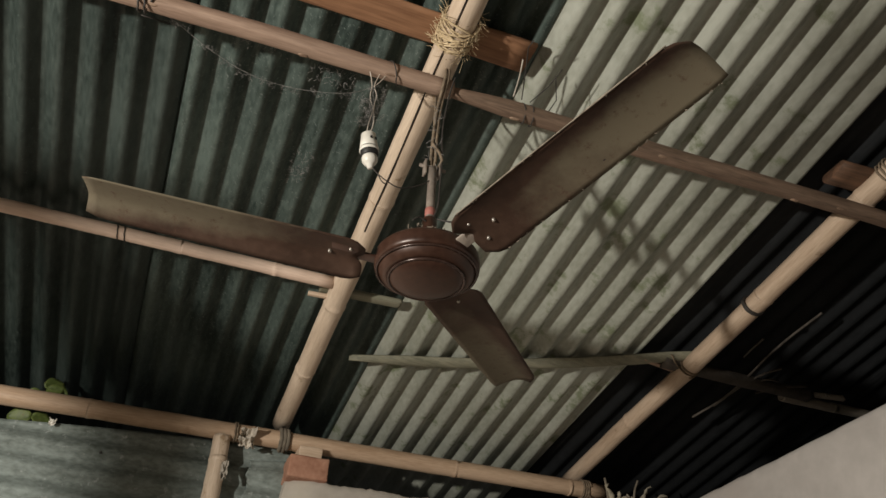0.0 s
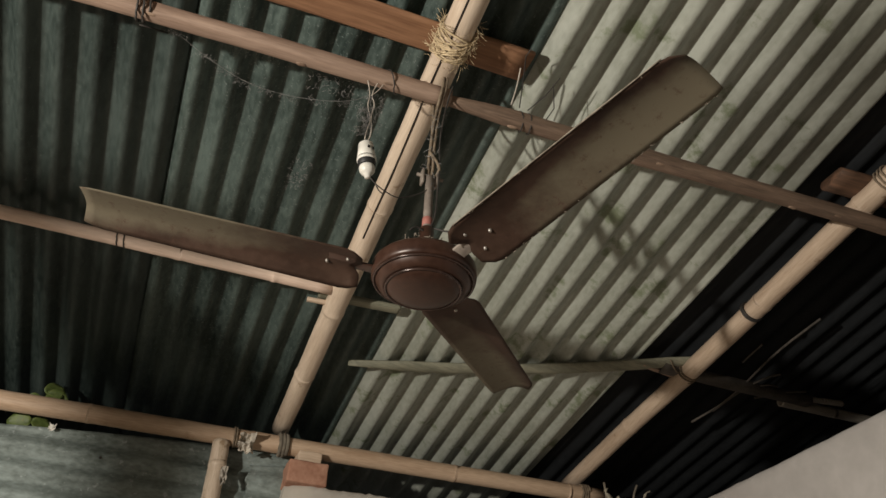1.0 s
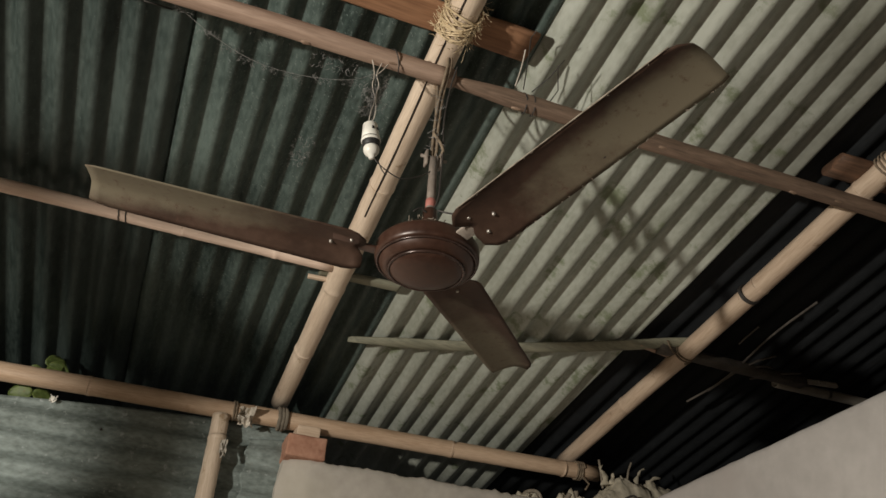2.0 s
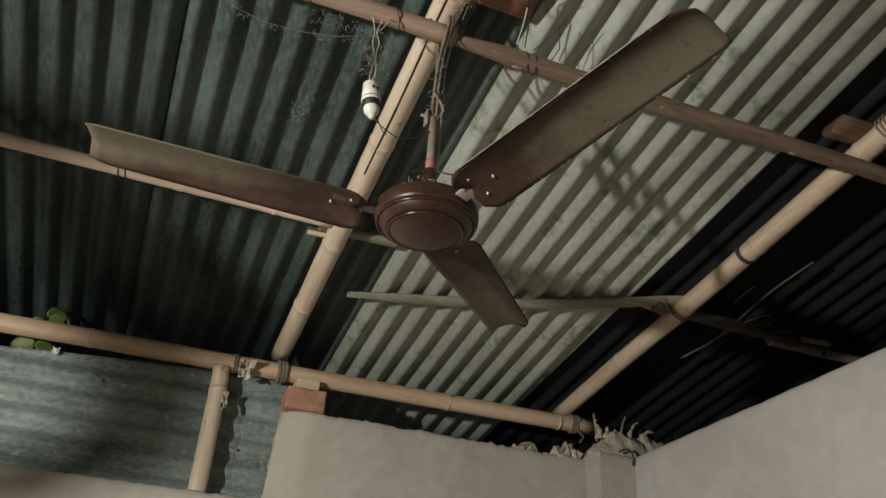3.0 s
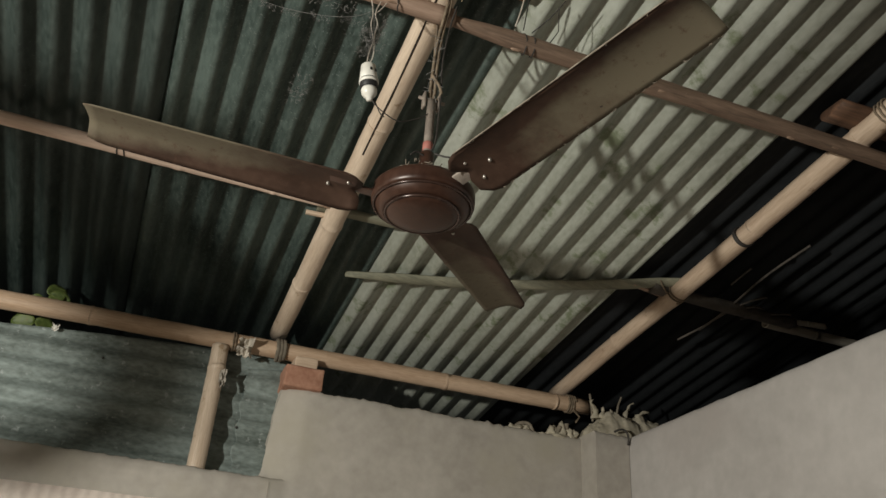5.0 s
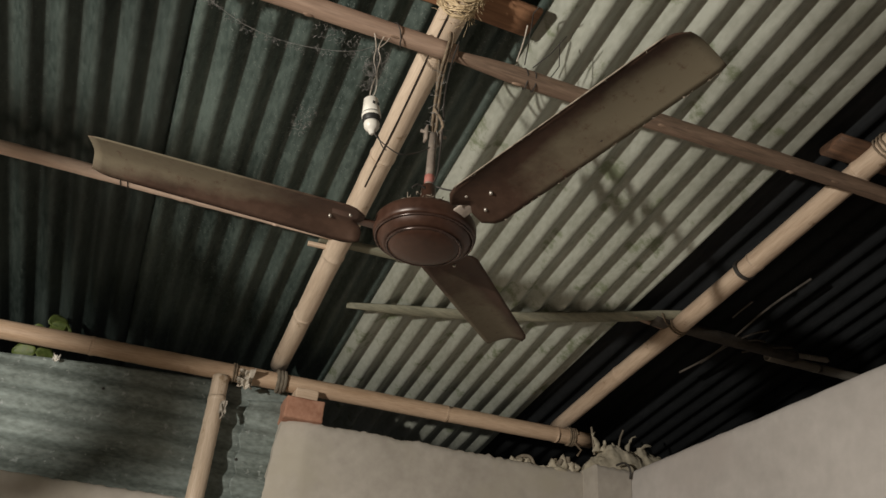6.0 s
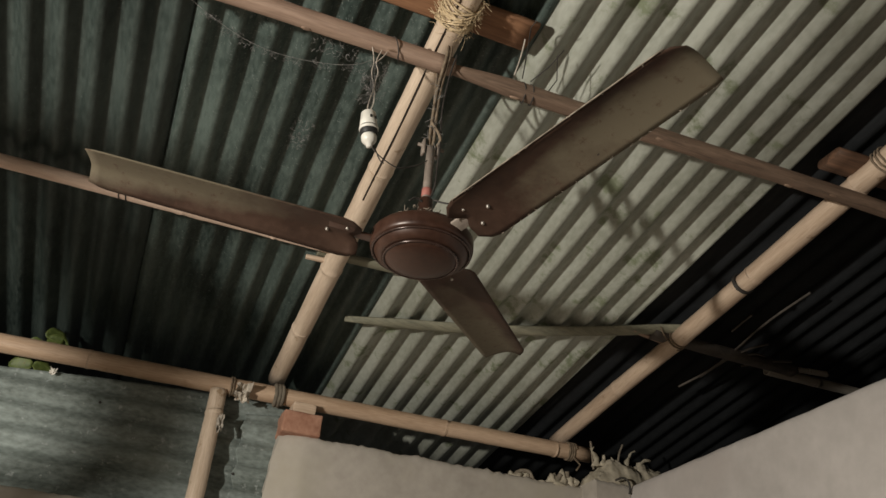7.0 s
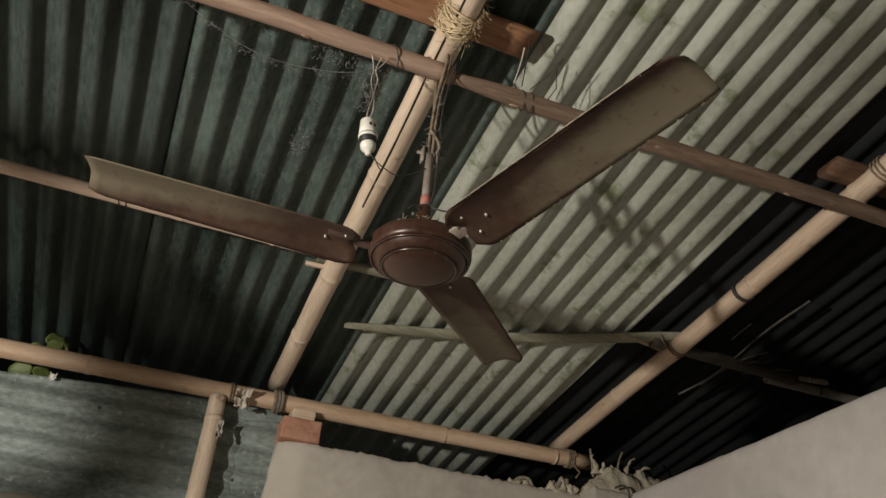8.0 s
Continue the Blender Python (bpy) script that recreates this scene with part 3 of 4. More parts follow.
# ---------------------------------------------------------------- ceiling fan
fan = empty("ceiling_fan", pose(0.4020, 1.276, 2.367, 0, 0, 0))
tagged(fan, "dusty dark brown three-bladed ceiling fan hung from a rope", "ceiling fan")
R_HUB, DROP = 1.005, -0.026
body = part("motor_body", lathe([(r * R_HUB, z + DROP) for r, z in (
    (0.0, 0.004), (0.030, 0.003), (0.062, -0.003), (0.080, -0.008), (0.089, -0.014), (0.0935, -0.019), (0.0945, -0.024), (0.0945, -0.038),
    (0.0935, -0.044), (0.090, -0.047), (0.0875, -0.0465), (0.086, -0.049), (0.083, -0.055), (0.076, -0.0605), (0.070, -0.063), (0.068, -0.0615), (0.066, -0.063),
    (0.064, -0.066), (0.055, -0.0695), (0.035, -0.072), (0.0, -0.073))], 64), M_FAN, fan)
part("trim_ring", lathe([(r * R_HUB, z + DROP) for r, z in ((0.0905, -0.0475), (0.0915, -0.050), (0.0895, -0.0515), (0.0865, -0.0505), (0.0875, -0.0475))], 64), M_TRIM, body)
part("trim_ring", lathe([(r * R_HUB, z + DROP) for r, z in ((0.0690, -0.0625), (0.0695, -0.0655), (0.0675, -0.067), (0.0650, -0.0665), (0.0655, -0.063))], 64), M_TRIM, body)
part("top_cap", lathe([(0.0, 0.045), (0.011, 0.045), (0.0135, 0.042), (0.0150, 0.015), (0.022, -0.010), (0.034, -0.022), (0.0, -0.024)], 32), M_FAN, fan)
rod = part("down_rod", tube([(0, 0, 0.03), (0, 0, 0.10), (0, 0, 0.168)], [0.0088, 0.0084, 0.0084], 16), M_ROD, fan)
part("tape_band", tube([(0, 0, 0.050), (0, 0, 0.052), (0, 0, 0.066), (0, 0, 0.068)], [0.0088, 0.0098, 0.0098, 0.0088], 16), M_RED, rod, "faded red tape")
part("clevis", box((-0.017, -0.004, 0.150), (-0.012, 0.012, 0.185), 0.0015), M_ROD, rod)
part("clevis", box((0.012, -0.004, 0.150), (0.017, 0.012, 0.185), 0.0015), M_ROD, rod)
part("bolt", tube([(-0.026, 0.004, 0.172), (0.028, 0.004, 0.172)], 0.0035, 10), M_ROD, rod)


def worn_edge(arm, tilt, angle, slim, lip):
    """The bare raised edge of a blade and the flecks of dust that cling to its rims."""
    low = -0.0030 - lip * 0.742
    edge = [tilt @ Vector((0.150 + 0.430 * k / 20, -slim * (0.0618 - 0.007 * (0.065 + 0.88 * k / 20)), low)) for k in range(21)]
    part("worn_edge", tube(edge, [0.0010 + 0.0007 * abs(noise.noise(Vector((k * 0.9, 2, 0)))) for k in range(21)], 6), M_DUST, arm, "worn pale metal edge")
    rng = random.Random(int(angle + 100))
    fringe = bmesh.new()
    for k in range(60):
        x = 0.15 + 0.45 * rng.random() ** 1.4
        side = 1 if rng.random() < 0.6 else -1
        y = side * (slim if side < 0 else 1.0) * ((0.0605 - 0.007 * (x - 0.118) / 0.488)) + rng.uniform(-0.0015, 0.0008)
        c = tilt @ Vector((x, y, -0.0030 if side > 0 else low))
        d = Vector((rng.gauss(0, 1), rng.gauss(0, 0.6), rng.gauss(0, 0.5))).normalized() * rng.uniform(0.001, 0.004)
        add_tube(fringe, [c - d, c + Vector((0, 0, -0.0006)), c + d], [0.0003, rng.uniform(0.0003, 0.0008), 0.0002], 4)
    tagged(part("dust_fringe", fringe, M_DUST, arm, "pale flecks of dust along the edge"), kind="stuff")


def fan_blade(angle, drop=-0.076, rise=7.2, worn=False, twist=4.5, lip=0.0205, slim=0.86, bracket=None, crease=6.0):
    """One blade on its bracket, turned by angle degrees; its clockwise edge is the higher one."""
    arm = empty("blade", pose(0, 0, drop, 0, -rise, angle))
    arm.parent = fan
    tilt = Matrix.Rotation(radians(-twist), 4, "X")
    bm = bmesh.new()
    n, m = 30, 12
    rows = {}
    for layer, dz in ((0, 0.0), (1, 0.0016)):
        for i in range(n + 1):
            u = i / n
            half = 0.061 - 0.007 * u
            # rounded corners at the root and the tip
            half_a = half * min(1.0, 0.62 + 0.38 * math.sqrt(min(1.0, u / 0.06)))
            half_b = half_a
            if u > 0.93:
                half_b = half - 0.004 * ((u - 0.93) / 0.07) ** 3
                half_a = half - 0.018 * ((u - 0.93) / 0.07) ** 2
            for k in range(m + 1):
                v = -1 + 2 * k / m
                y = v * (half_a * slim if v < 0 else half_b)
                root = 0.114 + 0.013 * math.exp(-((v + 0.1) / 0.3) ** 2)
                x = root + (0.606 - root) * u
                z = -0.006 * (v * v) + 0.003 + dz - lip * (math.log1p(math.exp(-(v + 0.26) * crease)) / crease)
                rows[layer, i, k] = bm.verts.new(tilt @ Vector((x, y, z)))
    for i in range(n):
        for k in range(m):
            bm.faces.new((rows[0, i, k], rows[0, i + 1, k], rows[0, i + 1, k + 1], rows[0, i, k + 1]))
            bm.faces.new((rows[1, i, k], rows[1, i, k + 1], rows[1, i + 1, k + 1], rows[1, i + 1, k]))
        for k in (0, m):
            bm.faces.new((rows[0, i, k], rows[0, i + 1, k], rows[1, i + 1, k], rows[1, i, k]))
    for i in (0, n):
        for k in range(m):
            bm.faces.new((rows[0, i, k], rows[0, i, k + 1], rows[1, i, k + 1], rows[1, i, k]))
    part("blade_sheet", bm, M_BLADE, arm, "brown sheet metal coated with dust")
    if worn:
        part("hole", lathe([(0.0, -0.0012), (0.0030, -0.0010), (0.0034, 0.0004), (0.0, 0.0006)], 10), M_CRACK, arm, "small dark hole in the sheet metal", m=tilt @ Matrix.Translation((0.386, 0.040, 0.0012)))
        worn_edge(arm, tilt, angle, slim, lip)
    br = bmesh.new()
    add_box(br, (0.060, -0.014, 0.004), (0.135, 0.014, 0.009), 0.002)
    add_box(br, (0.125, -0.030, 0.0035), (0.175, 0.030, 0.008), 0.002)
    part("blade_bracket", br, bracket or M_FAN, arm, m=Matrix.Rotation(radians(-7), 4, "X"))
    for x, y in ((0.140, -0.024), (0.140, 0.022), (0.176, 0.0)):
        sc = lathe([(0.0, -0.0032), (0.0022, -0.0028), (0.0033, -0.0010), (0.0035, 0.004)], 12)
        part("screw", sc, M_STEEL, arm, "bright screw head", m=tilt @ Matrix.Translation((x, y, 0.001)))


fan_blade(-70.5, worn=True, twist=8.5, lip=0.0100, slim=0.97, bracket=M_ROD)
fan_blade(50.0, -0.045, 4.2, twist=6.0, lip=0.0130, slim=0.95)
fan_blade(170.0, -0.079, twist=2.5, lip=0.0225, slim=0.80, crease=11.0)

# ---------------------------------------------------------------- what hangs about the fan


def hang(name, strands, thick, material, label, category, n=7, piece="strand"):
    """Loose cords: each strand is a run of points, smoothed."""
    ob = empty(name, Matrix.Translation(strands[0][0]))
    base = Vector(strands[0][0])
    for pts in strands:
        pts = [Vector(p) - base for p in pts]
        for _ in range(2):
            out = [pts[0]]
            for a, b in zip(pts, pts[1:]):
                out += [a * 0.75 + b * 0.25, a * 0.25 + b * 0.75]
            pts = out + [pts[-1]]
        part(piece, tube(pts, thick, n), material, ob)
    return tagged(ob, label, category)


hang("fan_rope", [
    [(0.4149, 1.264, 2.811), (0.4149, 1.26, 2.786), (0.4128, 1.272, 2.757), (0.4089, 1.292, 2.705), (0.4, 1.279, 2.613), (0.398, 1.279, 2.545), (0.402, 1.281, 2.538), (0.408, 1.279, 2.548), (0.407, 1.277, 2.6), (0.416, 1.294, 2.705), (0.42, 1.278, 2.755), (0.4231, 1.262, 2.788), (0.421, 1.264, 2.811)],
    [(0.4139, 1.262, 2.808), (0.4169, 1.283, 2.822), (0.419, 1.319, 2.811), (0.4159, 1.326, 2.776), (0.4118, 1.311, 2.731), (0.404, 1.285, 2.626), (0.404, 1.283, 2.535)],
    [(0.398, 1.276, 2.6), (0.414, 1.270, 2.572), (0.420, 1.272, 2.556), (0.414, 1.278, 2.540), (0.398, 1.272, 2.534)],
], 0.0032, M_ROPE, "frayed old rope that carries the fan", "rope")

hang("fan_cable", [
    [(0.402, 1.265, 2.40), (0.413, 1.262, 2.43), (0.416, 1.268, 2.50), (0.420, 1.272, 2.56), (0.417, 1.277, 2.639), (0.4293, 1.278, 2.745), (0.4365, 1.264, 2.788)],
    [(0.412, 1.262, 2.405), (0.428, 1.252, 2.397), (0.436, 1.244, 2.393)],
    [(0.392, 1.266, 2.397), (0.376, 1.262, 2.401), (0.366, 1.264, 2.390)],
], 0.0018, M_WIRE, "thin dark twisted cable along the fan rod", "cable")

plug = empty("cable_connector", pose(0.2756, 1.262, 2.4837, 0, -9.2, 20) @ Matrix.Diagonal((1.12, 1.12, 0.945, 1)))
tagged(plug, "white and black plastic connector hanging on thin wires", "connector")
part("socket_half", lathe([(0.0, 0.082), (0.010, 0.082), (0.0125, 0.079), (0.0145, 0.058), (0.0155, 0.050), (0.0150, 0.046), (0.0, 0.046)], 20), M_WHITE, plug, "white plastic half with two pin holes")
part("coupling", lathe([(0.0, 0.047), (0.0150, 0.047), (0.0158, 0.044), (0.0150, 0.028), (0.0140, 0.026), (0.0, 0.026)], 20), M_BLACK, plug, "black plastic middle ring")
part("band", lathe([(0.0150, 0.0445), (0.0166, 0.044), (0.0166, 0.038), (0.0150, 0.0375)], 20), M_WHITE, plug, "white rim")
part("plug_half", lathe([(0.0, 0.027), (0.0122, 0.027), (0.0136, 0.022), (0.0130, 0.014), (0.0100, 0.008), (0.0060, 0.005), (0.0050, -0.001), (0.0, -0.002)], 20), M_WHITE, plug, "white plastic tapered half")
for dx in (-0.0045, 0.0045):
    part("pin_hole", box((dx - 0.0018, -0.0146, 0.060), (dx + 0.0018, -0.0128, 0.066)), M_BLACK, plug, smooth=False)
hang("connector_wire", [
    [(0.262, 1.262, 2.560), (0.262, 1.262, 2.59), (0.2719, 1.271, 2.639), (0.2617, 1.279, 2.678), (0.2677, 1.287, 2.718), (0.2576, 1.292, 2.77)],
    [(0.2645, 1.262, 2.560), (0.274, 1.262, 2.59), (0.2706, 1.274, 2.652), (0.2786, 1.282, 2.691), (0.2687, 1.287, 2.718), (0.2823, 1.292, 2.767)],
    [(0.2697, 1.288, 2.718), (0.283, 1.29, 2.738), (0.2936, 1.291, 2.763)],
], 0.0011, M_WIRE_PALE, "thin pale wires tied to the wooden purlin", "wire")
hang("connector_wire", [
    [(0.272, 1.262, 2.500), (0.280, 1.262, 2.485), (0.292, 1.263, 2.474), (0.306, 1.264, 2.466), (0.335, 1.266, 2.455), (0.36, 1.268, 2.468), (0.385, 1.27, 2.486), (0.396, 1.272, 2.50)],
    [(0.273, 1.264, 2.500), (0.287, 1.265, 2.488), (0.300, 1.266, 2.462), (0.309, 1.266, 2.458)],
], 0.0012, M_WIRE, "thin dark wire running from connector to fan rod", "wire")


def cobweb(name, boxes, count, length, thick, label, seed, droop=0.01):
    """Dusty threads scattered in small boxes."""
    rng = random.Random(seed)
    bm = bmesh.new()
    for lo, hi in boxes:
        for _ in range(count):
            p = Vector([rng.uniform(lo[i], hi[i]) for i in range(3)])
            d = Vector((rng.gauss(0, 1), rng.gauss(0, 1), rng.gauss(0, 1))).normalized() * rng.uniform(0.3, 1.0) * length
            if name == "cap_dust":
                d.z *= 0.2
            mid = p + d * 0.5 + Vector((rng.gauss(0, 0.2), rng.gauss(0, 0.2), -abs(rng.gauss(0, 0.3)))) * droop
            add_tube(bm, [p, mid, p + d], thick, 3, cap=False)
    return tagged(part(name, bm, M_DUST if name == "cap_dust" else M_WEB), label, "cobweb", kind="stuff")


cobweb("cobweb", [((0.255, 1.255, 2.60), (0.29, 1.268, 2.70)), ((0.24, 1.258, 2.58), (0.27, 1.266, 2.66))], 150, 0.010, 0.00028, "grey dusty cobweb tangled round the connector wires", 4)
cobweb("cobweb", [((0.395, 1.262, 2.50), (0.415, 1.285, 2.72))], 60, 0.022, 0.0005, "grey dusty cobweb clinging to rope and fan cap", 5)
cobweb("cobweb", [((0.175, 1.66, 2.815), (0.225, 1.78, 2.822)), ((0.15, 1.40, 2.855), (0.26, 1.46, 2.86)), ((-0.02, 1.34, 2.86), (0.10, 1.42, 2.865))], 70, 0.011, 0.0005, "pale dusty cobweb shreds under the old roof sheet", 6)
cobweb("cap_dust", [((0.350, 1.225, 2.352), (0.450, 1.33, 2.364)), ((0.380, 1.25, 2.365), (0.42, 1.30, 2.372))], 90, 0.014, 0.0012, "pale fluffy dust on top of the fan body", 9)
clumps = ((-0.13, 1.34, 2.79), (-0.07, 1.383, 2.788), (-0.02, 1.405, 2.785), (0.02, 1.423, 2.783), (0.07, 1.428, 2.784), (0.12, 1.43, 2.785), (0.18, 1.42, 2.788), (0.24, 1.408, 2.794))
cobweb("cobweb", [((x - 0.022, y - 0.006, z - 0.008), (x + 0.022, y + 0.006, z + 0.004)) for x, y, z in clumps], 30, 0.008, 0.0003, "grey dust clotted along a sagging cobweb thread", 14)
hang("cobweb_thread", [
    [(-0.1546, 1.319, 2.778), (-0.135, 1.383, 2.832), (-0.07543, 1.419, 2.827), (0.01914, 1.461, 2.822), (0.123, 1.468, 2.823), (0.2494, 1.445, 2.832), (0.308, 1.437, 2.878)],
], 0.0005, M_WEB, "sagging dusty cobweb thread below the purlin", "cobweb", 5)

# ---------------------------------------------------------------- ties on the timbers
down_slope = (0, 0.9907, -0.136)


def raf(x, y):
    return (x, y, roof_z(y, RAF))


def straw_lashing(name, centre, axis, radius, wide, label, seed):
    """Straw rope wound thickly round a pole, with ends that stick out."""
    rng = random.Random(seed)
    axis = Vector(axis).normalized()
    s = axis.orthogonal().normalized()
    t = axis.cross(s)
    ob = empty(name, Matrix.Translation(centre))
    for k in range(20):
        off = axis * rng.uniform(-wide / 2, wide / 2)
        lean = rng.uniform(-0.45, 0.45)
        r = radius + rng.uniform(0.0, 0.006)
        pts = []
        for i in range(25):
            a = 2 * math.pi * i / 24
            pts.append(off + (s * math.cos(a) + t * math.sin(a)) * r + axis * math.cos(a + k) * lean * 0.05)
        part("straw_turn", tube(pts, rng.uniform(0.0010, 0.0024), 6), M_STRAW, ob)
    bm = bmesh.new()
    for k in range(210):
        a = rng.uniform(0, 2 * math.pi)
        p = axis * rng.uniform(-wide * 0.7, wide * 0.7) + (s * math.cos(a) + t * math.sin(a)) * (radius + 0.003)
        d = (s * math.cos(a + rng.uniform(0.6, 1.5)) + t * math.sin(a + rng.uniform(0.6, 1.5)) + axis * rng.uniform(-0.8, 0.8)).normalized() * rng.uniform(0.010, 0.034)
        add_tube(bm, [p, p + d * 0.5 + axis * rng.uniform(-0.004, 0.004), p + d], 0.0005, 4)
    part("straw_fringe", bm, M_STRAW, ob, "loose straw ends")
    return tagged(ob, label, "lashing")


straw_lashing("straw_lashing", raf(0.4107, 1.195), down_slope, 0.0350, 0.070, "yellow straw lashing wound round the bamboo rafter", 3)

coil(raf(1.555, 1.75), down_slope, 0.0325, 0.0032, 2.2, 0.006, M_WIRE, "wire_tie", "dark wire wound round the bamboo rafter", seed=1)
coil(raf(1.555, 2.08), down_slope, 0.0320, 0.0030, 2.4, 0.011, M_ROPE, "rope_tie", "brown cord wound round the bamboo rafter", tails=[[(-0.04, 0.0, -0.01), (-0.06, -0.01, 0.005), (-0.075, -0.02, 0.02)]], seed=2)
coil(raf(1.553, 1.195), down_slope, 0.0335, 0.0028, 3.3, 0.012, M_ROPE, "rope_tie", "brown cord tying rafter and purlin together", seed=3)
coil((-0.185, 2.061, 2.7318), (1, 0, 0), 0.0190, 0.0017, 2.0, 0.018, M_WIRE, "wire_tie", "thin dark wire on the bamboo purlin", seed=4)
coil((0.420, 2.77, 2.5307), (1, 0, 0), 0.0335, 0.0075, 2.6, 0.011, M_STRAP, "strap_tie", "dark cloth strap binding rafter to eave beam", seed=5)
coil((0.262, 2.77, 2.5294), (1, 0, 0), 0.0320, 0.003, 1.6, 0.008, M_ROPE, "rope_tie", "brown cord binding the post to the eave beam", seed=6)
coil((1.540, 2.77, 2.5403), (1, 0, 0), 0.0312, 0.0045, 3.4, 0.009, M_ROPE, "rope_tie", "brown cord binding rafter end to eave beam", tails=[[(0.0, -0.03, -0.03), (0.02, -0.045, -0.06), (0.0, -0.05, -0.085)]], seed=7)
coil((0.6163, 1.295, 2.775), (1, 0, 0), 0.022, 0.0016, 2.0, 0.02, M_WIRE, "wire_tie", "dark wire twisted round the wooden purlin",
     tails=[[(-0.02, -0.02, 0.02), (-0.03, -0.06, 0.05), (-0.05, -0.12, 0.07), (-0.052, -0.15, 0.06)], [(0.0, -0.02, 0.02), (0.03, -0.05, 0.05), (0.04, -0.10, 0.06)], [(0.05, 0.0, 0.02), (0.06, -0.03, 0.04), (0.04, -0.07, 0.07)]], seed=8)
coil((-0.1957, 1.296, 2.775), (1, 0, 0), 0.023, 0.0022, 2.5, 0.012, M_WIRE, "wire_tie", "dark wire twisted round the wooden purlin", tails=[[(0, 0.02, -0.02), (0.02, 0.03, -0.01), (0.05, 0.05, 0.01)]], seed=9)
coil((0.3183, 1.291, 2.776), (1, 0, 0), 0.023, 0.0014, 1.3, 0.05, M_WIRE, "wire_tie", "thin dark wire round the wooden purlin", seed=10)
hang("twig", [[(0.5783, 1.278, 2.801), (0.5711, 1.231, 2.811), (0.5629, 1.195, 2.827)]], 0.0016, M_WIRE_PALE, "thin pale twig caught behind the purlin", "twig")

# the split in the bamboo rafter
crack = []
for k in range(30):
    yy = 0.72 + 1.08 * k / 29
    u = (yy - 0.2) / 2.645
    rr = 0.0347 - 0.0035 * u
    ang = 0.52 + 0.10 * math.sin(k * 0.5) * 0.3 - 0.004 * k
    crack.append((0.407 + 0.0095 * u - rr * math.sin(ang), yy, roof_z(yy, RAF) - rr * math.cos(ang)))
to_rafter = rafter_split_open.matrix_basis.inverted()
part("split", tube([to_rafter @ Vector(q) for q in crack], 0.0026, 5), M_CRACK, rafter_split_open, "long dark split along the culm")

# thin sticks beyond the second rafter
TWIGS = (
    [(1.758, 2.363, 2.706), (1.790, 2.235, 2.723), (1.789, 2.103, 2.741), (1.777, 1.922, 2.770), (1.802, 1.740, 2.801)],
    [(1.784, 2.275, 2.716), (1.797, 2.135, 2.735), (1.821, 2.049, 2.745), (1.859, 2.007, 2.750)],
    [(1.811, 2.138, 2.732), (1.831, 2.090, 2.737), (1.859, 2.067, 2.740), (1.893, 2.069, 2.740)],
    [(1.863, 2.152, 2.728), (1.902, 2.120, 2.733), (1.927, 2.102, 2.735)],
    [(1.908, 2.114, 2.734), (1.951, 2.080, 2.738), (2.003, 2.062, 2.741)],
    [(1.718, 2.009, 2.764), (1.717, 1.957, 2.771), (1.718, 1.908, 2.778)],
)
for k, pts in enumerate(TWIGS):
    hang("twig", [pts], 0.0036 if k else 0.0042, M_TWIG, "thin dark stick stuck under the roof sheets", "twig", 6, "stem")

# ---------------------------------------------------------------- over the low wall


def tin_wall(x0, x1, y, z0, z1a, z1b, ragged, seed):
    """A sheet of tin on edge with ridges running level; its end may be cut ragged."""
    bm = bmesh.new()
    nx, nz = 40, 44
    g = []
    for j in range(nz + 1):
        row = []
        for i in range(nx + 1):
            u, v = i / nx, j / nz
            z = z0 + (z1a + (z1b - z1a) * u - z0) * v
            left = x0 + (0.006 * math.sin(2 * math.pi * z / PITCH + 1.0) + noise.noise(Vector((z * 40, seed, 0))) * 0.004 if ragged else 0)
            x = left + (x1 - left) * u
            w = DEPTH * 0.6 * math.cos(2 * math.pi * (z - 0.02) / PITCH) + noise.noise(Vector((x * 5, z * 5, seed))) * 0.006 + noise.noise(Vector((x * 22, z * 22, seed))) * 0.0015
            row.append(bm.verts.new((x, y + w, z)))
        g.append(row)
    for a, b in zip(g, g[1:]):
        for i in range(nx):
            bm.faces.new((a[i], a[i + 1], b[i + 1], b[i]))
    r = bmesh.ops.extrude_face_region(bm, geom=bm.faces[:])
    bmesh.ops.translate(bm, verts=[v for v in r["geom"] if isinstance(v, bmesh.types.BMVert)], vec=(0, 0.0012, 0))
    return bm


tagged(part("tin_sheet", tin_wall(-1.9, 0.52, 2.822, 2.100, 2.372, 2.534, False, 3.0), M_TIN), "weathered grey-green tin sheet closing the gap over the wall", "tin sheet")
tagged(part("tin_sheet", tin_wall(0.327, 0.50, 2.806, 2.098, 2.462, 2.480, True, 8.0), M_TIN), "weathered grey tin sheet with a ragged cut edge", "tin sheet")


nail = tagged(part("nail", lathe([(0.0, -0.004), (0.0035, -0.003), (0.0045, 0.0), (0.0018, 0.001), (0.0015, 0.02), (0.0, 0.022)], 10), M_WIRE), "dark rusty nail head in the tin sheet", "nail", group="nails in the tin")
nail.matrix_basis = pose(-0.127, 2.812, 2.409, -90)
copy_thing(nail, pose(0.325, 2.800, 2.254, -90))


def lump(bm, centre, size, seed, squash=0.7):
    r = bmesh.ops.create_icosphere(bm, subdivisions=3, radius=1.0)
    for v in r["verts"]:
        k = 1 + 0.22 * noise.noise(v.co * 8 + Vector((3, seed, 0))) + 0.5 * noise.noise(v.co * 1.7 + Vector((seed, seed * 2, 0))) + 0.38 * noise.noise(v.co * 3.6 + Vector((seed, 0, 3)))
        v.co = Vector(centre) + Vector((v.co.x * size[0], v.co.y * size[1], v.co.z * size[2] * squash)) * k


